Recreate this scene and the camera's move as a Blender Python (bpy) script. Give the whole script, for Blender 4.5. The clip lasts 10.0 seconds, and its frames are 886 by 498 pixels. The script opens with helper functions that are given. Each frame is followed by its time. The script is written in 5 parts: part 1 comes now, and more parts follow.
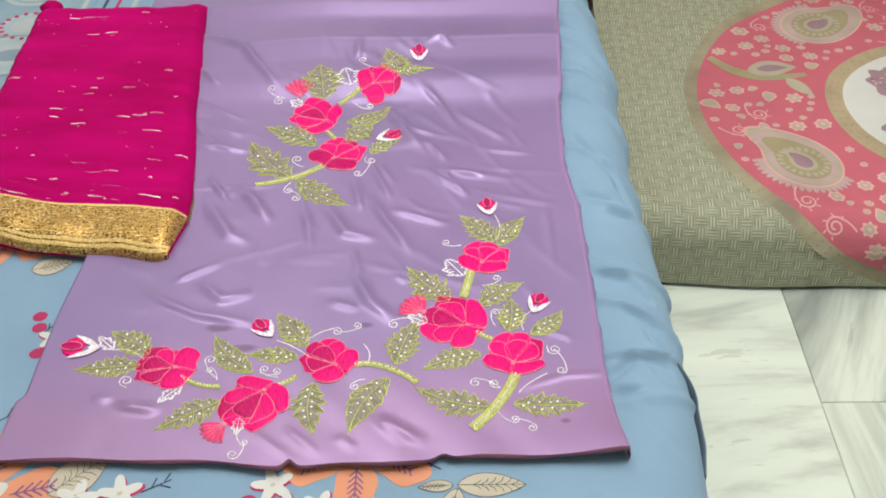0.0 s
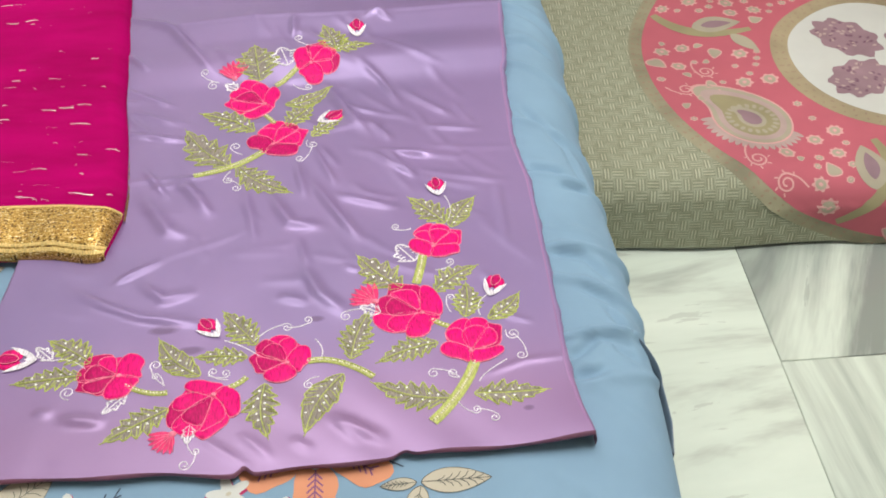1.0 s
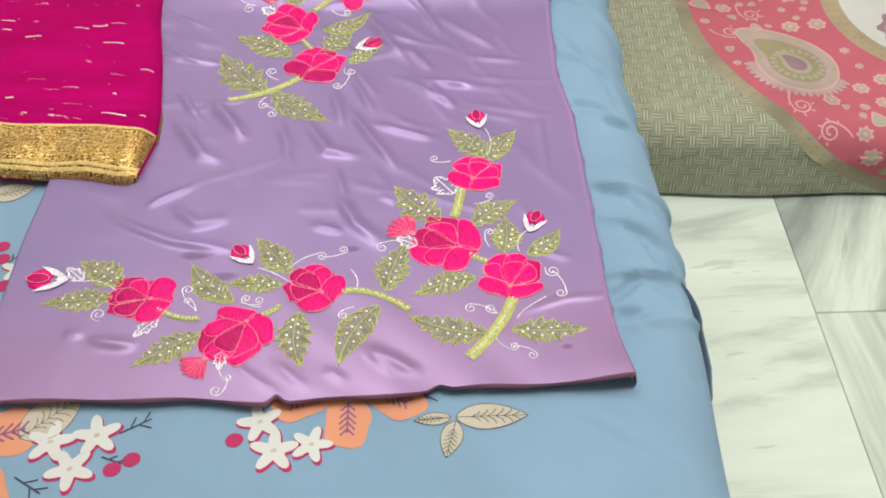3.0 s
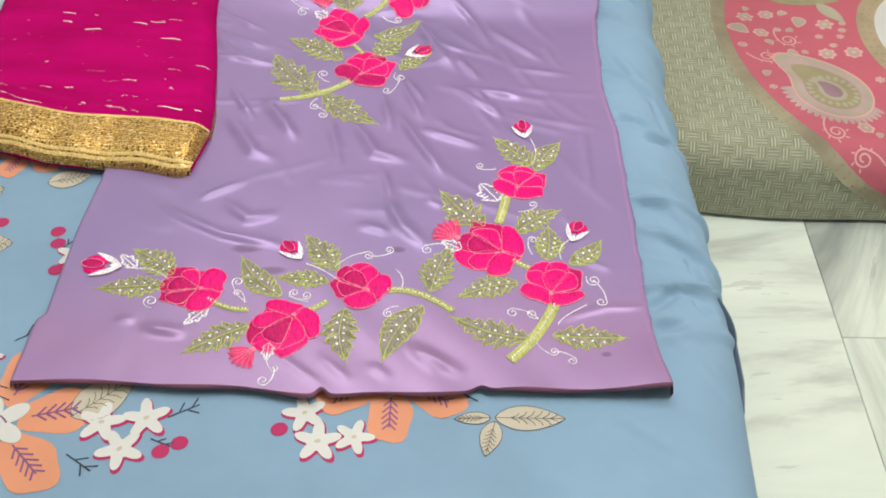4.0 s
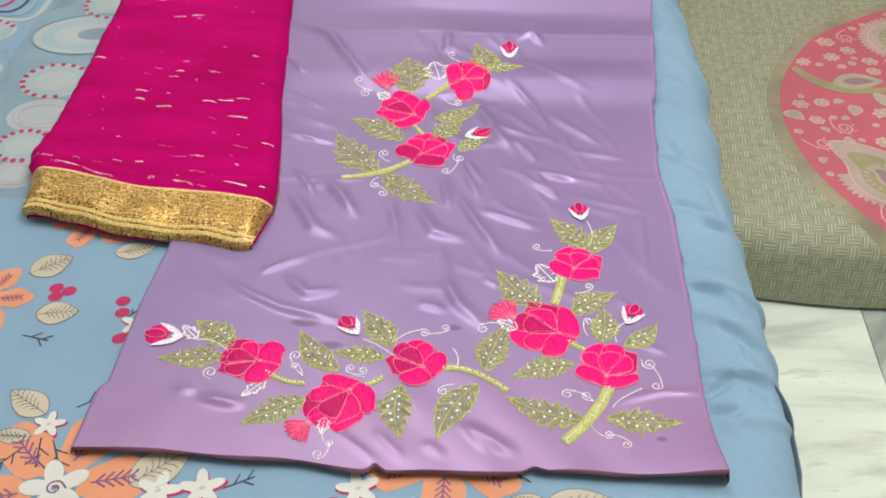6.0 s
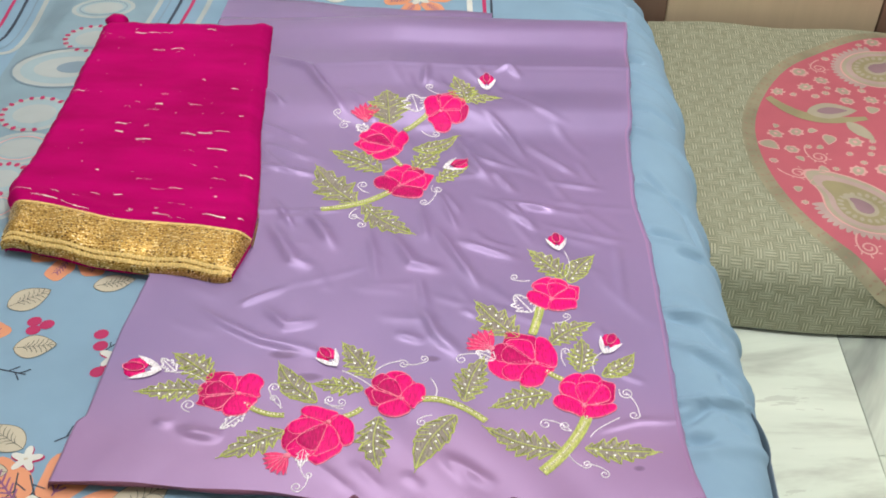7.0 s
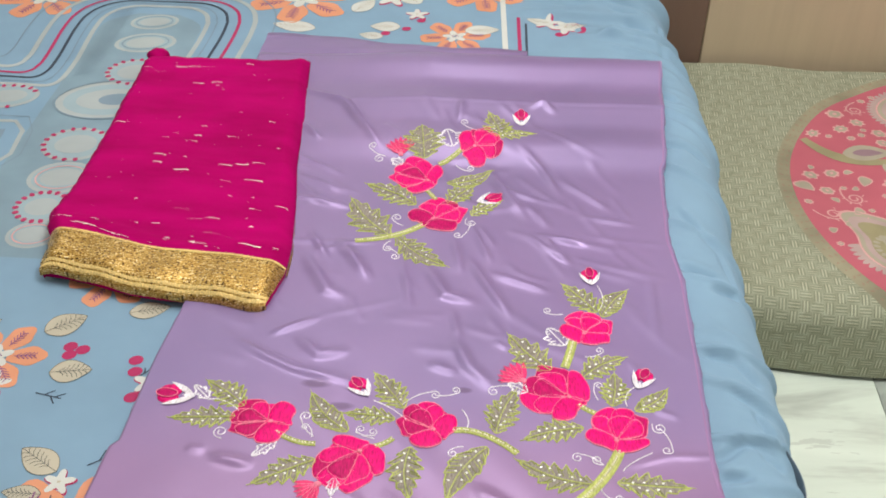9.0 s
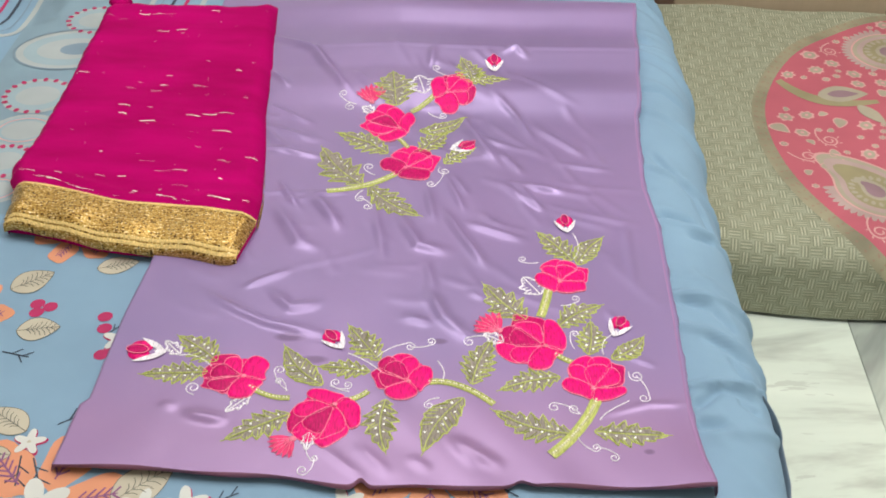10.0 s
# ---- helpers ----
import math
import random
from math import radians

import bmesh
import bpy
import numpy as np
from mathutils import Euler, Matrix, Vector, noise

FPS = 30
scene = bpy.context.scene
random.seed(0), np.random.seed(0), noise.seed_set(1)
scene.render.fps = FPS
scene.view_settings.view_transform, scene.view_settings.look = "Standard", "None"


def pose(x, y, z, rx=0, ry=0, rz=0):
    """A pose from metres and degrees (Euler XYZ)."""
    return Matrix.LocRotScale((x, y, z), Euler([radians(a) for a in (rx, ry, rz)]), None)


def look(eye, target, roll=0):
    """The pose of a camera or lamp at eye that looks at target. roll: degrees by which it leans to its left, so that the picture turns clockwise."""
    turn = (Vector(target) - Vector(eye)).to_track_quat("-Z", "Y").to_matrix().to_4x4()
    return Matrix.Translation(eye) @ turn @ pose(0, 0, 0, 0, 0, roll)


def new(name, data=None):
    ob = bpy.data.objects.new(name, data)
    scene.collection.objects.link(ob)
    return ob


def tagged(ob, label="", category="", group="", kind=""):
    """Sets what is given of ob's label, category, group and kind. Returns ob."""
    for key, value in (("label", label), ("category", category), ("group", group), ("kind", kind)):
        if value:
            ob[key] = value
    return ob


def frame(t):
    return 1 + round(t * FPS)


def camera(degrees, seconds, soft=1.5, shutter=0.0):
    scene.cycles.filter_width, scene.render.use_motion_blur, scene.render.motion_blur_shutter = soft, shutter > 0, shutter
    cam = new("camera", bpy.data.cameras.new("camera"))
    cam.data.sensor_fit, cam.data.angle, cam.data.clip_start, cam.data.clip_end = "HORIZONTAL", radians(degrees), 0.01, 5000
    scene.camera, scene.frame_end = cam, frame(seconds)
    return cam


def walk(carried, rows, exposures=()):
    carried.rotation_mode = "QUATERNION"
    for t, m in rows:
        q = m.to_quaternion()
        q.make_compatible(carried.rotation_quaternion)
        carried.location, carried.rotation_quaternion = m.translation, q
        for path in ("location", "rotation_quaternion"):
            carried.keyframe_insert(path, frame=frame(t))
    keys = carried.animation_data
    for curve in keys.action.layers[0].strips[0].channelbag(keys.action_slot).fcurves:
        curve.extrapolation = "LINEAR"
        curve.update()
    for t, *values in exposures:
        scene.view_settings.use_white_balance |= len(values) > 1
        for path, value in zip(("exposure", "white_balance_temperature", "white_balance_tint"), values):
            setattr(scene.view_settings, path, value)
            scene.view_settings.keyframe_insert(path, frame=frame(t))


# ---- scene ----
cam = camera(45.1, 10.0, soft=1.8)
PATH = [
    (0, (0.126, -0.626, 1.325), (0.131, 0.868, -0.004), -0.4),
    (0.5, (0.127, -0.602, 1.315), (0.181, 0.872, -0.036), -0.1),
    (1, (0.128, -0.58, 1.314), (0.222, 0.864, -0.067), -1.1),
    (1.5, (0.117, -0.572, 1.304), (0.112, 0.836, -0.116), -2.2),
    (2, (0.124, -0.559, 1.297), (0.22, 0.857, -0.112), -0.4),
    (2.5, (0.126, -0.552, 1.276), (0.367, 0.85, -0.131), 4.6),
    (3, (0.108, -0.568, 1.287), (0.162, 0.805, -0.167), -0.1),
    (4.3, (0.069, -0.591, 1.3), (0.109, 0.8, -0.137), 2.4),
    (4.5, (0.063, -0.587, 1.3), (0.118, 0.791, -0.147), 3.2),
    (5, (0.052, -0.594, 1.314), (0.019, 0.824, -0.096), 1.7),
    (5.5, (0.057, -0.589, 1.312), (0.016, 0.829, -0.098), 1.5),
    (5.7, (0.063, -0.596, 1.308), (-0.004, 0.854, -0.068), 0.7),
    (7, (0.072, -0.601, 1.316), (0.037, 0.922, 0.02), 1.2),
    (7.5, (0.072, -0.607, 1.311), (0.068, 0.954, 0.061), 2.1),
    (8, (0.066, -0.608, 1.311), (0.065, 0.975, 0.089), 1.9),
    (8.5, (0.064, -0.609, 1.312), (-0.028, 0.962, 0.078), 0.0),
    (9, (0.069, -0.611, 1.309), (-0.026, 0.959, 0.074), 0.7),
    (9.5, (0.067, -0.597, 1.308), (-0.018, 0.919, 0.006), 0.5),
    (10, (0.071, -0.595, 1.301), (0.025, 0.913, -0.011), 0.9),
]
walk(cam, [(t, look(eye, target, roll)) for t, eye, target, roll in PATH])

# ---- light ----
world = bpy.data.worlds.new("world")
scene.world = world
world.use_nodes = True
world.node_tree.nodes["Background"].inputs[0].default_value = (0.9, 0.95, 1.0, 1)
world.node_tree.nodes["Background"].inputs[1].default_value = 0.05
scene.view_settings.exposure = -0.15


def area_light(name, where, target, size_x, size_y, watts, colour):
    data = bpy.data.lights.new(name, "AREA")
    data.shape, data.size, data.size_y, data.energy, data.color = "RECTANGLE", size_x, size_y, watts, colour
    ob = new(name, data)
    ob.matrix_world = look(where, target)
    return ob


area_light("tube_light_glow", (-0.40, 1.08, 2.69), (-0.1, 0.5, 0.5), 1.2, 0.06, 22, (1.0, 0.98, 0.95))
# added overhead fill that brightens the floor and the mattress front
area_light("ceiling_fill_glow", (0.95, 0.20, 2.72), (0.95, 0.20, 0.0), 0.9, 0.9, 42, (1.0, 0.98, 0.95))


# ---- materials ----
class Mat:
    """A node material with small helpers."""

    def __init__(self, name, colour=(0.5, 0.5, 0.5), rough=0.6, **inputs):
        self.m = bpy.data.materials.new(name)
        self.m.use_nodes = True
        self.t = self.m.node_tree
        self.b = self.t.nodes["Principled BSDF"]
        self.b.inputs["Base Color"].default_value = (*colour, 1)
        self.b.inputs["Roughness"].default_value = rough
        for key, value in inputs.items():
            self.b.inputs[key.replace("_", " ")].default_value = value

    def node(self, kind, **settings):
        n = self.t.nodes.new(kind)
        for key, value in settings.items():
            n.inputs[key.replace("_", " ")].default_value = value
        return n

    def link(self, a, b):
        self.t.links.new(a, b)

    def coords(self, scale=(1, 1, 1), rot=(0, 0, 0), space="Object"):
        tc = self.t.nodes.new("ShaderNodeTexCoord")
        mp = self.t.nodes.new("ShaderNodeMapping")
        mp.inputs["Scale"].default_value = scale
        mp.inputs["Rotation"].default_value = rot
        self.link(tc.outputs[space], mp.inputs["Vector"])
        return mp.outputs["Vector"]

    def noise(self, scale, detail=3, rough=0.55, vec=None, distortion=0.0):
        n = self.node("ShaderNodeTexNoise", Scale=scale, Detail=detail, Roughness=rough, Distortion=distortion)
        self.link(vec if vec is not None else self.coords(), n.inputs["Vector"])
        return n.outputs["Fac"]

    def ramp(self, fac, stops):
        r = self.t.nodes.new("ShaderNodeValToRGB")
        e = r.color_ramp.elements
        while len(e) < len(stops):
            e.new(0.5)
        for i, (p, c) in enumerate(stops):
            e[i].position, e[i].color = p, (*c, 1)
        self.link(fac, r.inputs["Fac"])
        return r.outputs["Color"]

    def math(self, op, a, b=None):
        n = self.t.nodes.new("ShaderNodeMath")
        n.operation = op
        for i, v in enumerate((a, b)):
            if v is None:
                continue
            if isinstance(v, (int, float)):
                n.inputs[i].default_value = v
            else:
                self.link(v, n.inputs[i])
        return n.outputs[0]

    def mix(self, fac, a, b, blend="MIX"):
        n = self.t.nodes.new("ShaderNodeMix")
        n.data_type, n.blend_type = "RGBA", blend
        for sock, v in ((n.inputs[0], fac), (n.inputs[6], a), (n.inputs[7], b)):
            if isinstance(v, (int, float)):
                sock.default_value = v
            elif isinstance(v, tuple):
                sock.default_value = (*v, 1)
            else:
                self.link(v, sock)
        return n.outputs[2]

    def colour(self, sock):
        self.link(sock, self.b.inputs["Base Color"])

    def bump(self, height, strength=0.3, distance=0.001):
        n = self.node("ShaderNodeBump", Strength=strength, Distance=distance)
        self.link(height, n.inputs["Height"])
        self.link(n.outputs["Normal"], self.b.inputs["Normal"])


def shade(c, k):
    return tuple(min(1.0, v * k) for v in c)


def cloth_mat(name, colour, rough=0.75, vary=0.12, weave=900, strength=0.25, **inputs):
    """Woven fabric: slow colour drift and a fine thread relief."""
    m = Mat(name, colour, rough, **inputs)
    slow = m.noise(9, 3)
    m.colour(m.ramp(slow, [(0.3, shade(colour, 1 - vary)), (0.7, shade(colour, 1 + vary))]))
    m.bump(m.noise(weave, 2), strength, 0.0006)
    return m.m


def thread_mat(name, colour, rough=0.42, stretch=(700, 160, 400), rot=(0, 0, 0.7)):
    """Embroidery thread: fine parallel strands with a soft gloss."""
    m = Mat(name, colour, rough)
    m.b.inputs["Specular IOR Level"].default_value = 0.16
    f = m.noise(1.0, 2, vec=m.coords(stretch, rot))
    patch = m.noise(95, 2)
    tone = m.ramp(f, [(0.3, shade(colour, 0.66)), (0.68, shade(colour, 1.28))])
    m.colour(m.mix(m.math("MULTIPLY", m.math("GREATER_THAN", patch, 0.5), 0.18), tone, shade(colour, 0.62)))
    m.bump(f, 0.6, 0.0008)
    return m.m


LAVENDER = (0.238, 0.172, 0.352)


def satin_mat():
    m = Mat("satin_lavender", LAVENDER, 0.36, Sheen_Weight=0.08, Metallic=0.19)
    m.b.inputs["Specular IOR Level"].default_value = 1.0
    m.b.inputs["Specular Tint"].default_value = (0.88, 0.76, 1.0, 1)
    slow = m.noise(5, 3)
    base = m.ramp(slow, [(0.3, shade(LAVENDER, 0.92)), (0.7, (0.258, 0.174, 0.358))])
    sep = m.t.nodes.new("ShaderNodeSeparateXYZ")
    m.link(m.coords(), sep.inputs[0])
    # the shot satin's angle-dependent pink sheen, painted in by distance from the hem
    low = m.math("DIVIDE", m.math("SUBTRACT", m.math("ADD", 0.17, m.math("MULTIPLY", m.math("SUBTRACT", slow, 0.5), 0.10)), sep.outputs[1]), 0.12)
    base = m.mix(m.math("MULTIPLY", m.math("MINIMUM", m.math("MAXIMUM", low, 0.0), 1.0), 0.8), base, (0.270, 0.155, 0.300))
    # small wrinkle shadows painted into the satin as ragged dark purple ovals
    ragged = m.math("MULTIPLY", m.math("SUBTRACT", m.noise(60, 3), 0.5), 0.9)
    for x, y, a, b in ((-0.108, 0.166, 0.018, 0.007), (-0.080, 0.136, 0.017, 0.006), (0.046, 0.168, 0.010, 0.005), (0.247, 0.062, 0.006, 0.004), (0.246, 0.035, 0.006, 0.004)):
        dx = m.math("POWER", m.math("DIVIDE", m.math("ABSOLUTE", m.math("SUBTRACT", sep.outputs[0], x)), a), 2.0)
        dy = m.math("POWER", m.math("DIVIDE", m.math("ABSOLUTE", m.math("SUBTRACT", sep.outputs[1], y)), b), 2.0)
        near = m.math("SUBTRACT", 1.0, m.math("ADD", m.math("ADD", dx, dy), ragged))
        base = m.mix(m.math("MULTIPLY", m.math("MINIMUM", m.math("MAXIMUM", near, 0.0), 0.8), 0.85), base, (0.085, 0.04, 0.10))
    m.colour(base)
    fine = m.noise(1.0, 2, vec=m.coords((1400, 1400, 300)))
    soft = m.noise(24, 3)
    m.bump(m.math("ADD", m.math("MULTIPLY", fine, 0.12), m.math("MULTIPLY", soft, 0.35)), 0.3, 0.001)
    return m.m


def weave_mat():
    """Basket weave of pale strands on an olive ground."""
    m = Mat("olive_basket_weave", (0.26, 0.25, 0.16), 0.85)
    uv = m.t.nodes.new("ShaderNodeUVMap")
    sep = m.t.nodes.new("ShaderNodeSeparateXYZ")
    m.link(uv.outputs["UV"], sep.inputs[0])
    cell = 0.0195
    u, v = m.math("DIVIDE", sep.outputs[0], cell), m.math("DIVIDE", sep.outputs[1], cell)
    parity = m.math("MODULO", m.math("ADD", m.math("FLOOR", u), m.math("FLOOR", v)), 2.0)
    fu, fv = m.math("FRACT", u), m.math("FRACT", v)

    def strands(a, b):
        wave = m.math("ABSOLUTE", m.math("SINE", m.math("MULTIPLY", m.math("SUBTRACT", m.math("MULTIPLY", a, 3.6), 0.8), math.pi)))
        line = m.math("GREATER_THAN", wave, 0.80)
        inner = m.math("MULTIPLY", m.math("GREATER_THAN", a, 0.22), m.math("LESS_THAN", a, 0.78))
        ends = m.math("LESS_THAN", m.math("ABSOLUTE", m.math("SUBTRACT", b, 0.5)), 0.47)
        return m.math("MULTIPLY", m.math("MULTIPLY", line, inner), ends), wave

    l1, w1 = strands(fu, fv)
    l2, w2 = strands(fv, fu)
    line = m.math("ADD", m.math("MULTIPLY", l1, parity), m.math("MULTIPLY", m.math("MULTIPLY", l2, 0.6), m.math("SUBTRACT", 1.0, parity)))
    wave = m.math("ADD", m.math("MULTIPLY", w1, parity), m.math("MULTIPLY", w2, m.math("SUBTRACT", 1.0, parity)))
    wear = m.noise(14, 4)
    ground = m.ramp(m.noise(60, 3), [(0.3, (0.25, 0.265, 0.18)), (0.7, (0.37, 0.385, 0.28))])
    gap = m.math("MULTIPLY", m.math("SUBTRACT", 1.0, wave), 0.55)
    ground = m.mix(gap, ground, (0.13, 0.125, 0.075))
    m.colour(m.mix(m.math("MINIMUM", m.math("MULTIPLY", line, m.math("ADD", m.math("MULTIPLY", wear, 1.2), 0.15)), 1.0), ground, (0.48, 0.475, 0.35)))
    m.bump(m.math("ADD", wave, m.math("MULTIPLY", m.noise(800, 2), 0.5)), 0.5, 0.0015)
    return m.m


def marble_mat(name, angle, stretch, grey, amount, start=0.30):
    m = Mat(name, (0.74, 0.77, 0.70), 0.16)
    turned = m.coords((1, 1, 1), (0, 0, -angle))
    long = m.t.nodes.new("ShaderNodeMapping")
    long.inputs["Scale"].default_value = (stretch, 1, 1)
    m.link(turned, long.inputs["Vector"])
    vec = long.outputs["Vector"]
    vein = m.noise(5.0, 6, 0.62, vec, 0.5)
    fine = m.noise(26.0, 5, 0.6, vec, 0.3)
    base = m.ramp(vein, [(start, grey), (start + amount, (0.63, 0.70, 0.61)), (0.72, (0.76, 0.83, 0.73))])
    m.colour(m.mix(m.math("MULTIPLY", m.math("GREATER_THAN", m.math("SUBTRACT", 0.36, fine), 0.0), 0.35), base, grey))
    m.b.inputs["Coat Weight"].default_value = 0.2
    return m.m


def chiffon_mat():
    m = Mat("magenta_chiffon", (0.42, 0.0, 0.10), 0.85)
    m.b.inputs["Specular IOR Level"].default_value = 0.06
    f = m.noise(7, 3, vec=m.coords((1, 3, 1)))
    m.colour(m.ramp(f, [(0.3, (0.30, 0.0, 0.080)), (0.7, (0.42, 0.0, 0.124))]))
    m.bump(m.noise(1200, 2), 0.25, 0.0006)
    return m.m


def gold_mat():
    """Metallic brocade: rows of small dark eyelets between bright glinting threads."""
    m = Mat("gold_brocade", (0.6, 0.4, 0.12), 0.30, Metallic=0.8)
    v = m.t.nodes.new("ShaderNodeTexVoronoi")
    v.voronoi_dimensions = "2D"
    v.inputs["Scale"].default_value = 1.0
    v.inputs["Randomness"].default_value = 0.75
    m.link(m.coords((165, 220, 1), (0, 0, 0.14)), v.inputs["Vector"])
    eyelet = m.math("MULTIPLY", m.math("LESS_THAN", v.outputs["Distance"], 0.23), m.math("GREATER_THAN", m.noise(130, 3), 0.47))
    f = m.noise(620, 4)
    rib = m.noise(1.0, 2, vec=m.coords((90, 900, 900), (0, 0, 0.14)))
    pat = m.math("ADD", m.math("MULTIPLY", f, 0.7), m.math("MULTIPLY", rib, 0.5))
    tone = m.ramp(pat, [(0.42, (0.14, 0.065, 0.012)), (0.57, (0.42, 0.24, 0.055)), (0.68, (0.68, 0.45, 0.14)), (0.76, (1.0, 0.90, 0.60))])
    m.colour(m.mix(m.math("MULTIPLY", eyelet, 0.85), tone, (0.07, 0.03, 0.01)))
    m.bump(m.math("SUBTRACT", pat, eyelet), 0.9, 0.0012)
    return m.m


def laminate_mat(name, colour):
    m = Mat(name, colour, 0.5)
    f = m.noise(3, 4, vec=m.coords((14, 14, 1)))
    m.colour(m.ramp(f, [(0.3, shade(colour, 0.95)), (0.7, shade(colour, 1.04))]))
    m.bump(f, 0.05, 0.001)
    return m.m


def plaster_mat(name, colour):
    m = Mat(name, colour, 0.8)
    m.colour(m.ramp(m.noise(2, 4), [(0.3, shade(colour, 0.94)), (0.7, shade(colour, 1.04))]))
    m.bump(m.noise(90, 3), 0.15, 0.002)
    return m.m


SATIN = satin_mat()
# the blue sheet darkened by hand for the tuck that lies in shade
SHEET_SHADED = cloth_mat("blue_cotton_shaded", (0.125, 0.175, 0.225), 0.9, 0.1, 400)
SHEET = cloth_mat("blue_cotton", (0.185, 0.300, 0.410), 0.85, 0.06)
WEAVE = weave_mat()
CHIFFON, GOLD = chiffon_mat(), gold_mat()
GOLD_EDGE = thread_mat("gold_edging", (0.72, 0.52, 0.20), 0.3, (900, 300, 300))
LUREX = Mat("lurex_thread", (1.0, 0.92, 0.86), 0.18, Specular_IOR_Level=0.9).m
PINK = thread_mat("hot_pink_thread", (0.72, 0.002, 0.16))
CRIMSON = thread_mat("crimson_thread", (0.47, 0.002, 0.11), rot=(0, 0, 2.1))
PALE = thread_mat("pale_pink_thread", (0.80, 0.22, 0.32))
GREEN = thread_mat("leaf_green_thread", (0.41, 0.45, 0.125))
DARK_GREEN = thread_mat("moss_green_thread", (0.20, 0.22, 0.05))
LEAF_NET = thread_mat("leaf_net", (0.255, 0.222, 0.195), 0.6)
WHITE = thread_mat("white_thread", (0.74, 0.70, 0.75))
CORAL = thread_mat("coral_pink_thread", (0.70, 0.04, 0.16))
SEQUIN = Mat("silver_sequin", (0.90, 0.90, 0.86), 0.2, Metallic=0.15).m
PEARL = Mat("pearl_bead", (0.88, 0.85, 0.66), 0.2).m
P_ORANGE = cloth_mat("print_orange", (0.61, 0.26, 0.145), 0.85, 0.08)
P_CREAM = cloth_mat("print_cream", (0.45, 0.41, 0.32), 0.85, 0.08)
P_WHITE = cloth_mat("print_white", (0.54, 0.55, 0.52), 0.85, 0.05)
P_PALE = cloth_mat("print_pale_blue", (0.27, 0.36, 0.40), 0.85, 0.08)
P_FIELD = cloth_mat("print_pale_field", (0.185, 0.275, 0.335), 0.85, 0.12)
P_OVAL = cloth_mat("print_oval_white", (0.33, 0.37, 0.375), 0.85, 0.1)
P_GREY = cloth_mat("print_grey_blue", (0.17, 0.24, 0.30), 0.85, 0.08)
P_NAVY = cloth_mat("print_navy", (0.035, 0.05, 0.075), 0.85, 0.1)
P_LINE = cloth_mat("print_line", (0.12, 0.125, 0.11), 0.85, 0.1)
P_BERRY = cloth_mat("print_berry", (0.38, 0.02, 0.10), 0.85, 0.08)
P_PURPLE = cloth_mat("print_purple", (0.22, 0.085, 0.19), 0.85, 0.1)
P_RED = cloth_mat("print_red", (0.465, 0.108, 0.145), 0.85, 0.07, 700, 0.35)
P_ROSE = cloth_mat("print_rose", (0.62, 0.33, 0.32), 0.85, 0.1)
P_TAN = cloth_mat("print_tan", (0.33, 0.27, 0.17), 0.85, 0.2, 120, 0.3)
P_PLUM = cloth_mat("print_plum", (0.17, 0.085, 0.125), 0.85, 0.2)
P_BORDER = cloth_mat("print_border", (0.285, 0.262, 0.175), 0.85, 0.3, 150, 0.3)
P_LILAC = cloth_mat("print_lilac", (0.42, 0.31, 0.29), 0.85, 0.15)
P_SPECK = cloth_mat("print_speck", (0.30, 0.215, 0.150), 0.85, 0.2)
P_OCHRE = cloth_mat("print_ochre", (0.30, 0.265, 0.150), 0.85, 0.15)
P_MAUVE = cloth_mat("print_mauve", (0.27, 0.17, 0.20), 0.85, 0.25, 200, 0.3)
P_SAGE = cloth_mat("print_sage", (0.37, 0.33, 0.25), 0.85, 0.15)
MARBLE = [marble_mat("marble_streaked", 0.05, 0.20, (0.36, 0.38, 0.34), 0.12, 0.33),
          marble_mat("marble_veined", 1.13, 0.16, (0.26, 0.29, 0.265), 0.17, 0.40),
          marble_mat("marble_banded", 1.68, 0.10, (0.27, 0.30, 0.27), 0.20, 0.35)]
GROUT = plaster_mat("grout", (0.64, 0.67, 0.60))
BROWN = laminate_mat("brown_laminate", (0.175, 0.105, 0.075))
BEIGE = laminate_mat("beige_laminate", (0.52, 0.415, 0.285))
PAINT = plaster_mat("cream_paint", (0.74, 0.72, 0.66))
CEIL = plaster_mat("white_ceiling_paint", (0.80, 0.80, 0.78))
WOOD = laminate_mat("bed_wood", (0.12, 0.06, 0.03))
LAMP = Mat("lamp_diffuser", (0.9, 0.9, 0.9), 0.5, Emission_Strength=6.0)
LAMP.b.inputs["Emission Color"].default_value = (1, 0.98, 0.95, 1)
LAMP = LAMP.m
METAL = Mat("white_metal", (0.75, 0.75, 0.75), 0.4).m


# ---- mesh helpers ----
def part(name, bm, mats, parent=None, label="", smooth=True):
    """Link a bmesh as one mesh object, under a parent if one is given."""
    me = bpy.data.meshes.new(name)
    bm.to_mesh(me)
    bm.free()
    for m in (mats if isinstance(mats, (list, tuple)) else [mats]):
        me.materials.append(m)
    me.polygons.foreach_set("use_smooth", [smooth] * len(me.polygons))
    ob = new(name, me)
    if parent is not None:
        ob.parent = parent
    if label:
        ob["label"] = label
    return ob


def box(bm, x0, x1, y0, y1, z0, z1, bevel=0.0, mat=0):
    made = bmesh.ops.create_cube(bm, size=1.0)
    vs = made["verts"]
    for v in vs:
        v.co = Vector(((x0 + x1) / 2 + v.co.x * (x1 - x0), (y0 + y1) / 2 + v.co.y * (y1 - y0), (z0 + z1) / 2 + v.co.z * (z1 - z0)))
    fs = list({f for v in vs for f in v.link_faces})
    for f in fs:
        f.material_index = mat
    if bevel:
        bmesh.ops.bevel(bm, geom=list({e for f in fs for e in f.edges}), offset=bevel, segments=2, affect="EDGES")


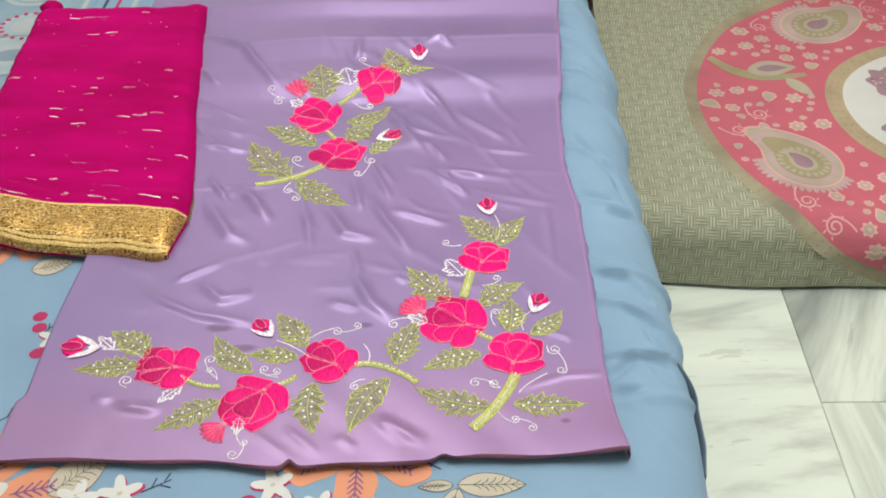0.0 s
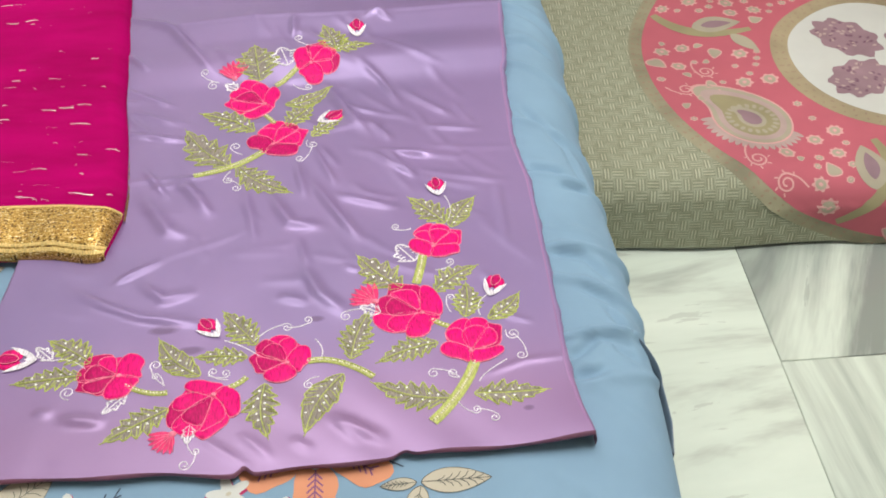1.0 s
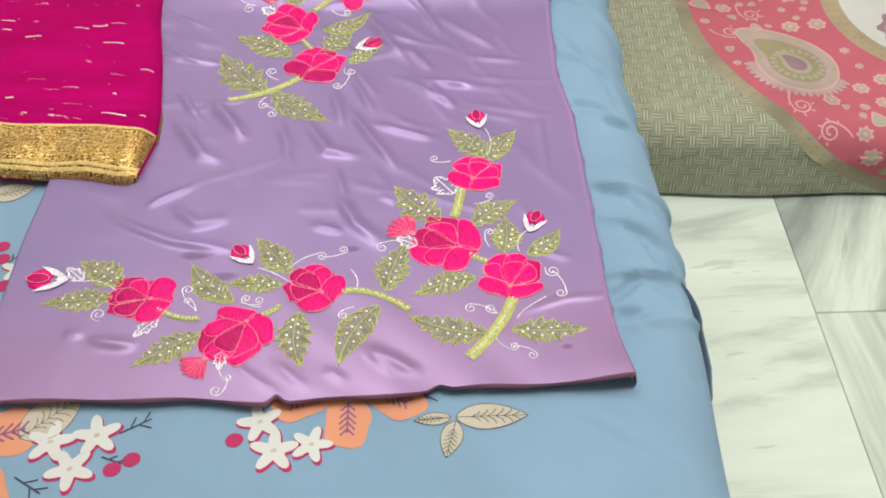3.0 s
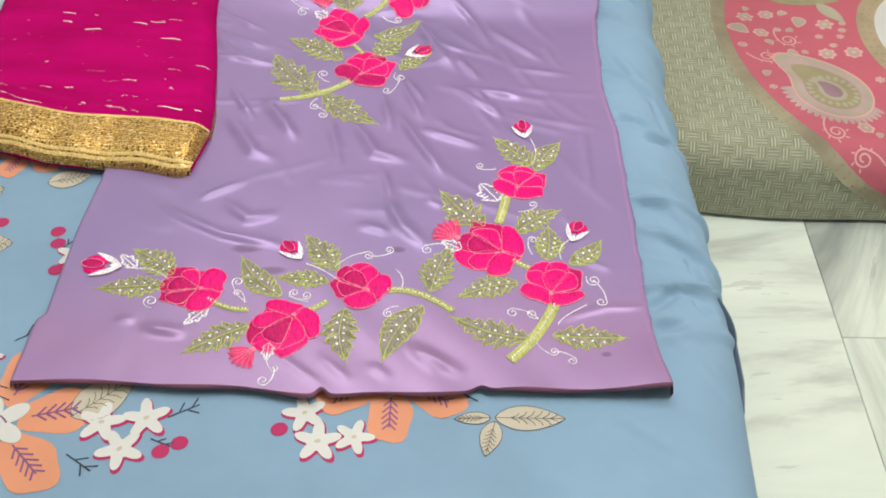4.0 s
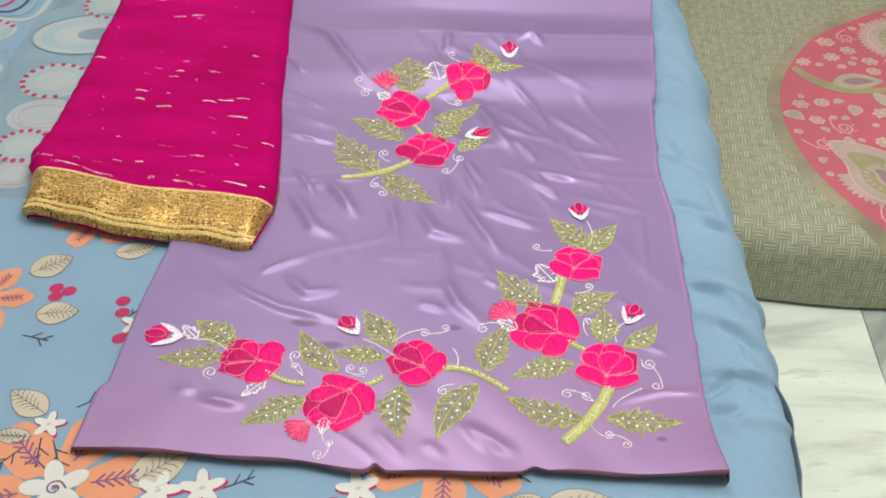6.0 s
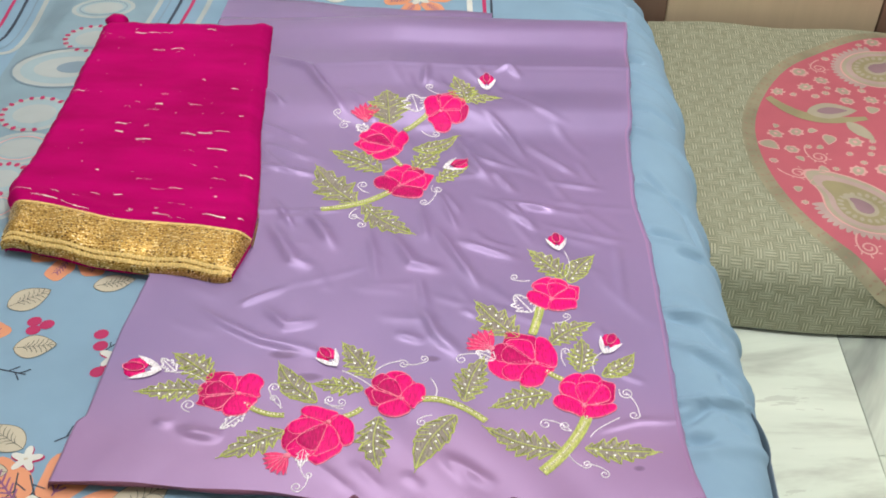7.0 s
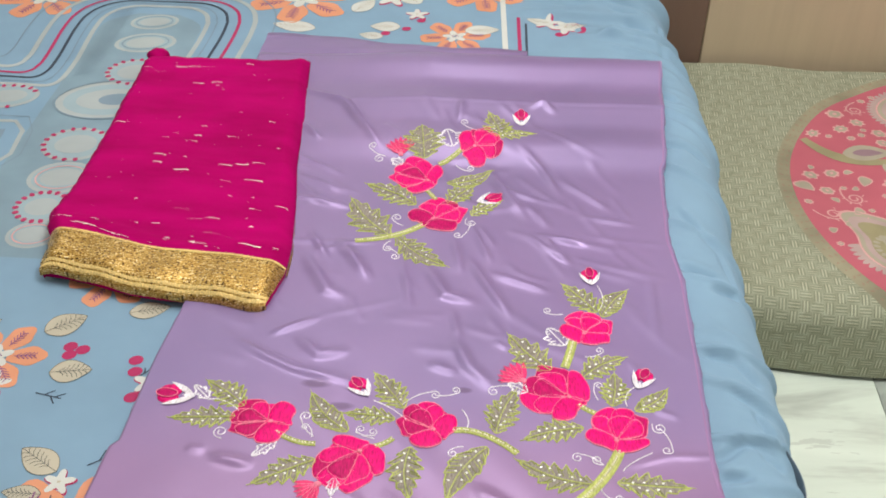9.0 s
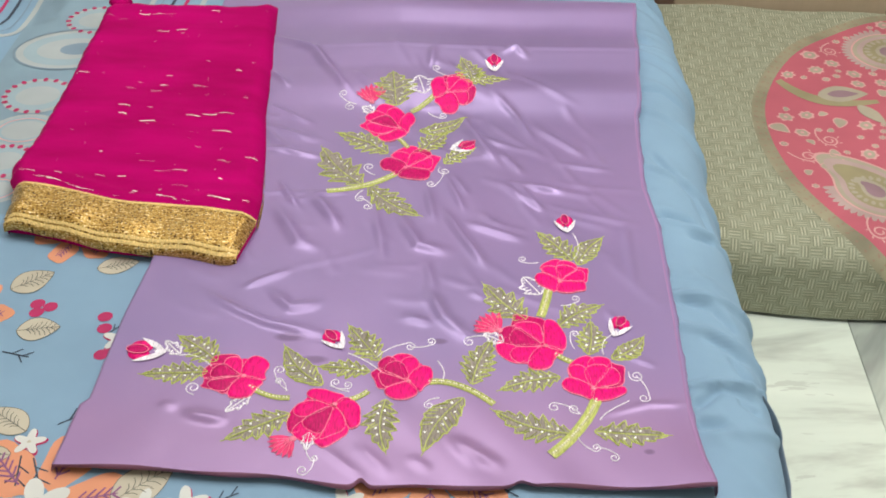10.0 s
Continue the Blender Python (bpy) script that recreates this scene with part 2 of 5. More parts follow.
def slab(name, dims, mat, parent=None, label="", bevel=0.0):
    bm = bmesh.new()
    box(bm, *dims, bevel=bevel)
    return part(name, bm, mat, parent, label, smooth=False)


def grid_mesh(bm, pts, mat=0, uv=None):
    """Faces over a rows x columns array of points."""
    vs = [[bm.verts.new(p) for p in row] for row in pts]
    layer = bm.loops.layers.uv.verify() if uv is not None else None
    for i in range(len(vs) - 1):
        for j in range(len(vs[0]) - 1):
            f = bm.faces.new((vs[i][j], vs[i][j + 1], vs[i + 1][j + 1], vs[i + 1][j]))
            f.material_index = mat
            if layer is not None:
                for loop, (a, b) in zip(f.loops, ((i, j), (i, j + 1), (i + 1, j + 1), (i + 1, j))):
                    loop[layer].uv = uv[a][b]
    return vs


class Relief:
    """Heights over a rectangle, looked up between samples."""

    def __init__(self, x0, x1, y0, y1, step, fn):
        self.x0, self.y0, self.step = x0, y0, step
        xs, ys = np.arange(x0, x1 + step, step), np.arange(y0, y1 + step, step)
        self.X, self.Y = np.meshgrid(xs, ys)
        self.Z = fn(self.X, self.Y)

    def __call__(self, x, y):
        u, v = (x - self.x0) / self.step, (y - self.y0) / self.step
        i, j = int(min(max(v, 0), self.Z.shape[0] - 2)), int(min(max(u, 0), self.Z.shape[1] - 2))
        a, b = min(max(u - j, 0), 1), min(max(v - i, 0), 1)
        z = self.Z
        return float((z[i, j] * (1 - a) + z[i, j + 1] * a) * (1 - b) + (z[i + 1, j] * (1 - a) + z[i + 1, j + 1] * a) * b)


def ridge(X, Y, x0, y0, x1, y1, w, h):
    """A crease: a rounded ridge with a steeper side, from one point to another, fading out at its ends."""
    dx, dy = x1 - x0, y1 - y0
    length = math.hypot(dx, dy)
    s = ((X - x0) * dx + (Y - y0) * dy) / length ** 2
    d = ((X - x0) * dy - (Y - y0) * dx) / length
    d = d + 0.10 * length * (s - 0.5) ** 2
    fade = np.clip(np.minimum(s + 0.15, 1.15 - s) / 0.35, 0, 1)
    fade = fade * fade * (3 - 2 * fade)
    return h * fade * (np.exp(-(d / w) ** 2) - 0.10 * np.exp(-((d - 1.7 * w) / (1.2 * w)) ** 2))


def fold(X, Y, pts, w, h):
    """A soft fold along a bent line given in millimetres: rounded, fading out at both ends."""
    pts = [(a / 1000, b / 1000) for a, b in zip(pts[::2], pts[1::2])]
    spans = [math.dist(a, b) for a, b in zip(pts, pts[1:])]
    total, gone = sum(spans), 0.0
    near, along = np.full(X.shape, 9.0), np.zeros(X.shape)
    for (ax, ay), (bx, by), l in zip(pts, pts[1:], spans):
        q = ((X - ax) * (bx - ax) + (Y - ay) * (by - ay)) / l ** 2
        lo, hi = (-0.6 if gone == 0 else 0.0), (1.6 if gone + l > total * 0.999 else 1.0)
        q = np.clip(q, lo, hi)
        d = np.hypot(X - ax - q * (bx - ax), Y - ay - q * (by - ay))
        along = np.where(d < near, (gone + q * l) / total, along)
        near = np.minimum(near, d)
        gone += l
    fade = np.clip(np.minimum(along + 0.22, 1.22 - along) / 0.55, 0, 1)
    fade = fade * fade * (3 - 2 * fade)
    return h * fade * np.exp(-(near / w) ** 2)


def waves(X, Y, seed, size):
    """Smooth random undulation between about -1 and 1."""
    rng = np.random.RandomState(seed)
    out = np.zeros_like(X)
    for k in range(14):
        a, f, p = rng.uniform(0, math.pi), rng.uniform(0.5, 1.6) / size, rng.uniform(0, 6.28)
        out += np.sin((X * math.cos(a) + Y * math.sin(a)) * f * 6.28 + p)
    return out / 5.0


# ---- flat pattern shapes laid on a surface: at(x, y, lift) gives the place ----
def ribbon(bm, pts, width, at, lift=0.0006, mat=0, round_up=0.0004, taper=False):
    rows = []
    n = len(pts)
    for i, (x, y) in enumerate(pts):
        ax, ay = pts[max(i - 1, 0)]
        bx, by = pts[min(i + 1, n - 1)]
        l = math.hypot(bx - ax, by - ay) or 1.0
        nx, ny = -(by - ay) / l, (bx - ax) / l
        w = width / 2
        if taper:
            w *= 0.35 + 0.65 * math.sin(math.pi * (0.12 + 0.8 * i / (n - 1)))
        low = lift * 0.35 if round_up else lift
        rows.append([at(x + nx * w, y + ny * w, low), at(x, y, lift + round_up), at(x - nx * w, y - ny * w, low)])
    grid_mesh(bm, rows, mat)


def blob(bm, outline, centre, at, lift=0.0006, mat=0, dome=0.0, rings=2):
    """A filled shape, star-shaped about its centre, in rings so that it follows the surface."""
    n = len(outline)
    cv = bm.verts.new(at(*centre, lift + dome))
    last = None
    for r in range(1, rings + 1):
        k = r / rings
        ring = [bm.verts.new(at(centre[0] + (x - centre[0]) * k, centre[1] + (y - centre[1]) * k, lift + dome * (1 - k * k))) for x, y in outline]
        for i in range(n):
            j = (i + 1) % n
            f = bm.faces.new((cv, ring[i], ring[j]) if last is None else (last[i], ring[i], ring[j], last[j]))
            f.material_index = mat
        last = ring
    if dome:
        skirt = [bm.verts.new(at(centre[0] + (x - centre[0]) * 1.025, centre[1] + (y - centre[1]) * 1.025, 0.0001)) for x, y in outline]
        for i in range(n):
            bm.faces.new((last[i], skirt[i], skirt[(i + 1) % n], last[(i + 1) % n])).material_index = mat


def oval(x, y, rx, ry, rot=0.0, n=24):
    c, s = math.cos(rot), math.sin(rot)
    return [(x + rx * math.cos(a) * c - ry * math.sin(a) * s, y + rx * math.cos(a) * s + ry * math.sin(a) * c) for a in (6.2832 * i / n for i in range(n))]


def ring_line(bm, x, y, rx, ry, width, at, mat=0, rot=0.0, lift=0.0006, n=32):
    o = oval(x, y, rx, ry, rot, n)
    ribbon(bm, o + [o[0]], width, at, lift, mat, 0.0)


def bezier(a, b, c, n=14):
    return [((1 - t) ** 2 * a[0] + 2 * t * (1 - t) * b[0] + t * t * c[0], (1 - t) ** 2 * a[1] + 2 * t * (1 - t) * b[1] + t * t * c[1]) for t in (i / (n - 1) for i in range(n))]


def through_mid(a, m, c, n=14):
    return bezier(a, (2 * m[0] - (a[0] + c[0]) / 2, 2 * m[1] - (a[1] + c[1]) / 2), c, n)


def leaf_outline(x0, y0, x1, y1, wide, teeth=0, n=22, bend=0.0):
    """Both sides of a leaf from base to tip, and its midrib."""
    dx, dy = x1 - x0, y1 - y0
    sides = []
    for sign in (1, -1):
        side = []
        for i in range(n + 1):
            t = i / n
            w = wide * (math.sin(math.pi * t ** 0.8) ** 0.85) * 0.5
            if teeth and 0.1 < t < 0.97:
                w *= 1.0 + 0.75 * ((t * teeth) % 1.0) ** 1.6 - 0.26
            off = sign * w + bend * math.sin(math.pi * t)
            side.append((x0 + dx * t - dy * off, y0 + dy * t + dx * off))
        sides.append(side)
    rib = [(x0 + dx * t - dy * bend * math.sin(math.pi * t), y0 + dy * t + dx * bend * math.sin(math.pi * t)) for t in (i / 10 for i in range(11))]
    return sides[0], sides[1], rib


def strip_fill(bm, left, right, at, lift, mat=0):
    grid_mesh(bm, [[at(*a, lift), at((a[0] + b[0]) / 2, (a[1] + b[1]) / 2, lift), at(*b, lift)] for a, b in zip(left, right)], mat)


def spiral(x0, y0, x1, y1, r, turns=1.35, sign=1, n=34):
    """A stalk that runs from one point and curls up round another."""
    a0 = math.atan2(y0 - y1, x0 - x1) + sign * 1.2
    end = (x1 + r * math.cos(a0), y1 + r * math.sin(a0))
    mid = ((x0 + end[0]) / 2 + sign * 0.18 * (y1 - y0), (y0 + end[1]) / 2 - sign * 0.18 * (x1 - x0))
    pts = bezier((x0, y0), mid, end, 8)[:-1]
    for i in range(n):
        t = i / (n - 1)
        a, k = a0 + sign * turns * 6.2832 * t, r * (1 - 0.75 * t)
        pts.append((x1 + k * math.cos(a), y1 + k * math.sin(a)))
    return pts


# ---- the room ----
X0, X1, Y0, Y1, H = -1.7, 2.6, -2.0, 1.70, 2.80
tagged(slab("wall_north", (X0, X1, Y1, Y1 + 0.12, 0, H), PAINT), "cream painted plaster wall behind the bed", "wall", kind="structure")
tagged(slab("wall_south", (X0, X1, Y0 - 0.12, Y0, 0, H), PAINT), "cream painted plaster wall", "wall", kind="structure")
tagged(slab("wall_west", (X0 - 0.12, X0, Y0, Y1, 0, H), PAINT), "cream painted plaster wall", "wall", kind="structure")
tagged(slab("wall_east", (X1, X1 + 0.12, Y0, Y1, 0, H), PAINT), "cream painted plaster wall", "wall", kind="structure")
tagged(slab("ceiling", (X0, X1, Y0, Y1, H, H + 0.1), CEIL), "plain white painted ceiling", "ceiling", kind="structure")


def build_floor():
    floor = slab("floor", (X0, X1, Y0, Y1, -0.1, -0.004), GROUT)
    tagged(floor, "white marble floor slabs with grey veins", "floor", kind="structure")
    gap = 0.0006
    column_x = [0.735 + 0.61 * k for k in range(-4, 4)]
    for c, x in enumerate(column_x[:-1]):
        first = 0.485 if c % 2 == 0 else 0.93
        for r in range(-4, 3):
            y = first + r * 0.92
            a0, a1 = max(x, X0), min(x + 0.61, X1)
            b0, b1 = max(y, Y0), min(y + 0.92, Y1)
            if a1 - a0 < 0.02 or b1 - b0 < 0.02:
                continue
            bm = bmesh.new()
            box(bm, a0 + gap, a1 - gap, b0 + gap, b1 - gap, -0.02, 0.0, bevel=0.0008)
            kind = 0 if c % 2 == 1 else (1 if r % 2 == 0 else 2)
            part("marble_slab", bm, MARBLE[kind], floor, smooth=False)


def build_wardrobe():
    w = tagged(new("wardrobe"), "brown wardrobe with flat beige laminate panels", "wardrobe")
    y0, y1 = 1.615, 1.695
    edges = [(0.02, 0.518, BROWN, "stile"), (0.518, 1.00, BEIGE, "door"), (1.00, 1.32, BROWN, "stile"), (1.32, 1.95, BEIGE, "door"), (1.95, 2.25, BROWN, "stile")]
    for a, b, mat, name in edges:
        front = y0 if mat is BROWN else y0 + 0.004
        slab(name, (a + 0.001, b - 0.001, front, y1, 0.0, 2.1), mat, w, bevel=0.002)
    slab("top_panel", (0.02, 2.25, y0 - 0.006, y1, 2.101, 2.13), BROWN, w, bevel=0.002)


build_floor()
build_wardrobe()


def build_lamps():
    tube = tagged(new("tube_light"), "white fluorescent batten tube light under the ceiling", "lamp")
    slab("batten", (-1.05, 0.25, 1.05, 1.11, 2.745, 2.799), METAL, tube, bevel=0.004)
    bm = bmesh.new()
    bmesh.ops.create_cone(bm, cap_ends=True, segments=16, radius1=0.013, radius2=0.013, depth=1.2, matrix=pose(-0.40, 1.08, 2.725, 0, 90, 0))
    part("tube", bm, LAMP, tube)
    # invented panel body for the overhead fill, out of view
    panel = tagged(new("ceiling_fill_panel"), "square white fill panel added on the unseen ceiling", "lamp")
    slab("frame", (0.33, 1.27, -0.27, 0.67, 2.76, 2.799), METAL, panel, bevel=0.004)
    slab("diffuser", (0.35, 1.25, -0.25, 0.65, 2.745, 2.759), LAMP, panel)


build_lamps()

# ---- the low mattress by the bed ----
MT, MB, MR = 0.15, 0.812, 0.055  # height of its top, where the front bend starts, bend radius
TURN_M = math.radians(-2.5)


def on_mattress(u, v, lift=0.0):
    """Place on the cover for flat pattern coordinates: level on top, rolling down over the front."""
    lift *= 0.6
    if v >= MB:
        y, z, ny, nz = v, MT, 0.0, 1.0
        z += 0.006 * math.sin(u * 7 + 1) * math.sin(v * 6) + 0.0035 * math.sin(u * 21 + v * 13)
    else:
        s = MB - v
        a = min(s / MR, math.pi / 2)
        y, z, ny, nz = MB - MR * math.sin(a), MT - MR + MR * math.cos(a), -math.sin(a), math.cos(a)
        z += (0.006 * math.sin(u * 7 + 1) * math.sin(MB * 6) + 0.0035 * math.sin(u * 21 + MB * 13)) * math.cos(a)
        if s > MR * math.pi / 2:
            drop = s - MR * math.pi / 2
            z -= drop
            y += 0.004 * math.sin(u * 16) * min(1, drop / 0.05) - 0.004
    y, z = y + ny * lift, z + nz * lift
    dx, dy = u - 0.56, y - 0.77
    c, s = math.cos(TURN_M), math.sin(TURN_M)
    return Vector((0.56 + dx * c - dy * s, 0.77 + dx * s + dy * c, max(z, 0.004)))


def build_mattress():
    top = tagged(new("floor_mattress"), "low floor mattress under an olive cover with red paisley medallion", "mattress")
    bm = bmesh.new()
    us = np.arange(0.44, 2.33, 0.03)
    vs = np.concatenate([[MB - 0.172, MB - 0.13], np.linspace(MB - 0.086, MB, 18), np.arange(MB + 0.03, 1.605, 0.03)])
    pts = [[on_mattress(u, v) for u in us] for v in vs]
    uv = [[(u, v) for u in us] for v in vs]
    grid_mesh(bm, pts, 0, uv)
    part("cover", bm, WEAVE, top)
    bm = bmesh.new()
    box(bm, 0.46, 2.30, 0.80, 1.575, 0.004, MT - 0.02, bevel=0.02)
    part("core", bm, P_CREAM, top)
    # the printed medallion
    cx, cy = 1.088, 1.11

    def disc(name, r0, r1, mat, lift, label=""):
        bm = bmesh.new()
        rows = []
        n = max(4, int((r1 - r0) / 0.006))
        for i in range(n + 1):
            r = r0 + (r1 - r0) * i / n
            rows.append([on_mattress(cx + r * math.cos(a), cy + r * math.sin(a), lift) for a in (6.28319 * k / 240 for k in range(241))])
        grid_mesh(bm, rows, 0)
        return part(name, bm, mat, top, label)

    disc("outer_border", 0.465, 0.496, P_BORDER, 0.0012, "tan patterned border")
    red = disc("medallion", 0.20, 0.470, P_RED, 0.0018, "red printed field")
    disc("inner_border", 0.19, 0.224, P_TAN, 0.0026, "tan patterned border")
    disc("medallion_centre", 0.0, 0.195, P_WHITE, 0.0022, "white printed centre")
    at = on_mattress
    rng = random.Random(4)
    # dark specks along both borders
    bm = bmesh.new()
    for r, n in ((0.477, 150), (0.488, 150), (0.201, 60), (0.214, 64)):
        for k in range(n):
            a = 6.2832 * k / n
            x, y = cx + r * math.cos(a), cy + r * math.sin(a)
            blob(bm, oval(x, y, rng.uniform(0.002, 0.0055), 0.0022, a + rng.uniform(0, 3), 8), (x, y), at, 0.0034, 0, rings=1)
    tagged(part("border_speckle", bm, P_SPECK, top), kind="stuff")

    def daisy(x, y, r):
        bm = bmesh.new()
        k, amp, turn = rng.choice((6, 7, 8)), rng.uniform(0.08, 0.17), rng.uniform(0, 6)
        out = []
        for i in range(54):
            a = 6.2832 * i / 54
            q = r * (1 - amp + amp * math.cos(k * a + turn))
            out.append((x + q * math.cos(a), y + 0.92 * q * math.sin(a)))
        blob(bm, out, (x, y), at, 0.0030, 0)
        blob(bm, oval(x, y, r * rng.uniform(0.56, 0.72), r * 0.58, turn, 14), (x, y), at, 0.0036, 1, rings=1)
        blob(bm, oval(x, y, r * 0.26, r * 0.22, turn, 8), (x, y), at, 0.0040, 0, rings=1)
        part("printed_daisy", bm, [P_ROSE, P_SAGE], red)

    def sprig(x, y, r):
        bm = bmesh.new()
        t = rng.uniform(0, 6.28)
        a, b, _ = leaf_outline(x - r * math.cos(t), y - r * math.sin(t), x + r * math.cos(t), y + r * math.sin(t), 0.75, n=14, bend=0.18)
        strip_fill(bm, a, b, at, 0.0030, 1)
        for line in (a, b):
            ribbon(bm, line, r * 0.16, at, 0.0034, 0, 0)
        part("printed_sprig", bm, [P_ROSE, P_SAGE], red)

    def swirl(x, y, r, rot):
        bm = bmesh.new()
        ribbon(bm, spiral(x + 2.2 * r * math.cos(rot), y + 2.2 * r * math.sin(rot), x, y, r, 1.6), r * 0.20, at, 0.0032, 0, 0)
        for k in range(5):
            a = rot + 1 + k * 0.9
            ribbon(bm, [(x + r * math.cos(a), y + r * math.sin(a)), (x + r * 1.35 * math.cos(a + 0.15), y + r * 1.35 * math.sin(a + 0.15))], r * 0.16, at, 0.0032, 0, 0)
        part("printed_swirl", bm, P_ROSE, red)

    def paisley(x, y, size, rot):
        """A drop with a bent tip, filled in bands, with a fringe along its belly."""
        def drop(k):
            out = []
            for i in range(48):
                a = 6.2832 * i / 48
                r = size * k * (0.50 + 0.33 * max(0, math.cos(a)) ** 5)
                px, py = r * math.cos(a), r * 0.96 * math.sin(a) + 0.30 * size * k * max(0, math.cos(a)) ** 6
                out.append((x + px * math.cos(rot) - py * math.sin(rot), y + px * math.sin(rot) + py * math.cos(rot)))
            return out
        bm = bmesh.new()
        n = 19
        for k in range(n):
            a = rot + math.radians(155) + (k - n / 2) * 0.14
            bx, by = x + size * 0.50 * math.cos(a), y + size * 0.48 * math.sin(a)
            blob(bm, oval(bx, by, size * 0.15, size * 0.045, a, 10), (bx, by), at, 0.0028, 4, rings=1)
        for k, (mat, scale) in enumerate(((0, 1.03), (1, 0.98), (4, 0.86), (2, 0.70), (1, 0.36), (3, 0.25))):
            blob(bm, drop(scale), (x, y), at, 0.0030 + 0.0004 * k, mat, rings=3)
        for k in range(20):
            a = 6.2832 * k / 20
            bx, by = x + size * 0.29 * math.cos(a), y + size * 0.27 * math.sin(a)
            blob(bm, oval(bx, by, size * 0.045, size * 0.03, a, 8), (bx, by), at, 0.0056, 1, rings=1)
        part("printed_paisley", bm, [P_ROSE, P_SAGE, P_OCHRE, P_MAUVE, P_LILAC], red)

    def bird(x, y, size, rot):
        """A long curved scroll with two leaves, in tan and ochre."""
        def w(px, py):
            return (x + size * (px * math.cos(rot) - py * math.sin(rot)), y + size * (px * math.sin(rot) + py * math.cos(rot)))
        bm = bmesh.new()
        ribbon(bm, bezier(w(-1.0, 0.30), w(-0.1, -0.45), w(0.75, 0.25), 20), size * 0.22, at, 0.0030, 0, 0, taper=True)
        a, b, _ = leaf_outline(*w(-0.25, 0.05), *w(0.55, 0.42), 0.55)
        strip_fill(bm, a, b, at, 0.0034, 1)
        a, b, _ = leaf_outline(*w(-0.1, 0.12), *w(0.40, 0.34), 0.4)
        strip_fill(bm, a, b, at, 0.0038, 2)
        a, b, _ = leaf_outline(*w(0.45, -0.02), *w(1.0, -0.40), 0.4)
        strip_fill(bm, a, b, at, 0.0034, 1)
        part("printed_scroll", bm, [P_OCHRE, P_SAGE, P_MAUVE], red)

    busy = []
    for k in range(4):
        a = math.radians(210 + 90 * k)
        px, py = cx + 0.355 * math.cos(a), cy + 0.355 * math.sin(a)
        paisley(px, py, 0.148, a - math.radians(105))
        b = a - math.radians(49)
        qx, qy = cx + 0.350 * math.cos(b), cy + 0.350 * math.sin(b)
        bird(qx, qy, 0.112, b + math.pi - 0.05)
        busy.append((px, py, 0.085))
        busy += [(qx + t * math.cos(b), qy + t * math.sin(b), 0.042) for t in (-0.085, -0.04, 0.0, 0.04, 0.085)]
    for tries in range(2600):
        a, r = rng.uniform(0, 6.2832), math.sqrt(rng.uniform(0.25 ** 2, 0.452 ** 2))
        if tries < 1100:
            size = 0.026 if rng.random() < 0.45 else rng.choice((0.023, 0.020, 0.018))
        else:
            size = rng.choice((0.015, 0.011, 0.009))
        x, y = cx + r * math.cos(a), cy + r * math.sin(a)
        if any(math.hypot(x - u, y - v) < w + size * 1.05 for u, v, w in busy) or len(busy) > 190:
            continue
        busy.append((x, y, size))
        if size > 0.025:
            swirl(x, y, 0.0175, rng.uniform(0, 6.28))
        elif rng.random() < 0.25:
            sprig(x, y, size * 0.9)
        else:
            daisy(x, y, size * 0.9)
    for k in range(4):
        a = math.radians(40 + 90 * k)
        x, y = cx + 0.095 * math.cos(a), cy + 0.095 * math.sin(a)
        bm = bmesh.new()
        out = []
        for i in range(40):
            b = 6.2832 * i / 40
            q = 1 + 0.10 * math.cos(9 * b)
            px, py = 0.072 * q * math.cos(b), 0.050 * q * math.sin(b)
            out.append((x + px * math.cos(a) - py * math.sin(a), y + px * math.sin(a) + py * math.cos(a)))
        blob(bm, out, (x, y), at, 0.0030, 0, rings=3)
        for i in range(44):
            b, q = rng.uniform(0, 6.28), math.sqrt(rng.uniform(0.02, 0.9))
            px, py = 0.066 * q * math.cos(b), 0.044 * q * math.sin(b)
            sx, sy = x + px * math.cos(a) - py * math.sin(a), y + px * math.sin(a) + py * math.cos(a)
            blob(bm, oval(sx, sy, 0.0045, 0.003, b, 8), (sx, sy), at, 0.0036, 1 + i % 2, rings=1)
        part("printed_petal", bm, [P_MAUVE, P_LILAC, P_PLUM], top)


build_mattress()

# ---- the bed and its sheet ----
EDGE, SR = 0.312, 0.078  # where the sheet starts to roll over the side, and the radius of that roll
SHEET_CREASES = [
    (.301, .522, .349, .454), (.349, .454, .376, .378), (.297, .403, .341, .392), (.33, .37, .367, .374), (.304, .256, .34, .247), (.34, .247, .367, .224),
    (.323, .204, .37, .179), (.30, .103, .334, .134), (.331, .134, .375, .126), (.348, .121, .376, .113), (.299, .079, .33, .084), (.348, .178, .375, .145),
    (0.176, 1.121, 0.227, 1.152), (0.227, 1.152, 0.309, 1.12), (0.249, 1.113, 0.302, 1.091), (0.214, 1.006, 0.259, 1.036), (0.269, 1.052, 0.321, 1.036),
    (0.316, 1.013, 0.335, 0.945), (0.317, 1.098, 0.34, 1.036), (0.308, 0.817, 0.333, 0.805), (0.298, 0.679, 0.331, 0.68), (0.331, 0.68, 0.37, 0.663),
]
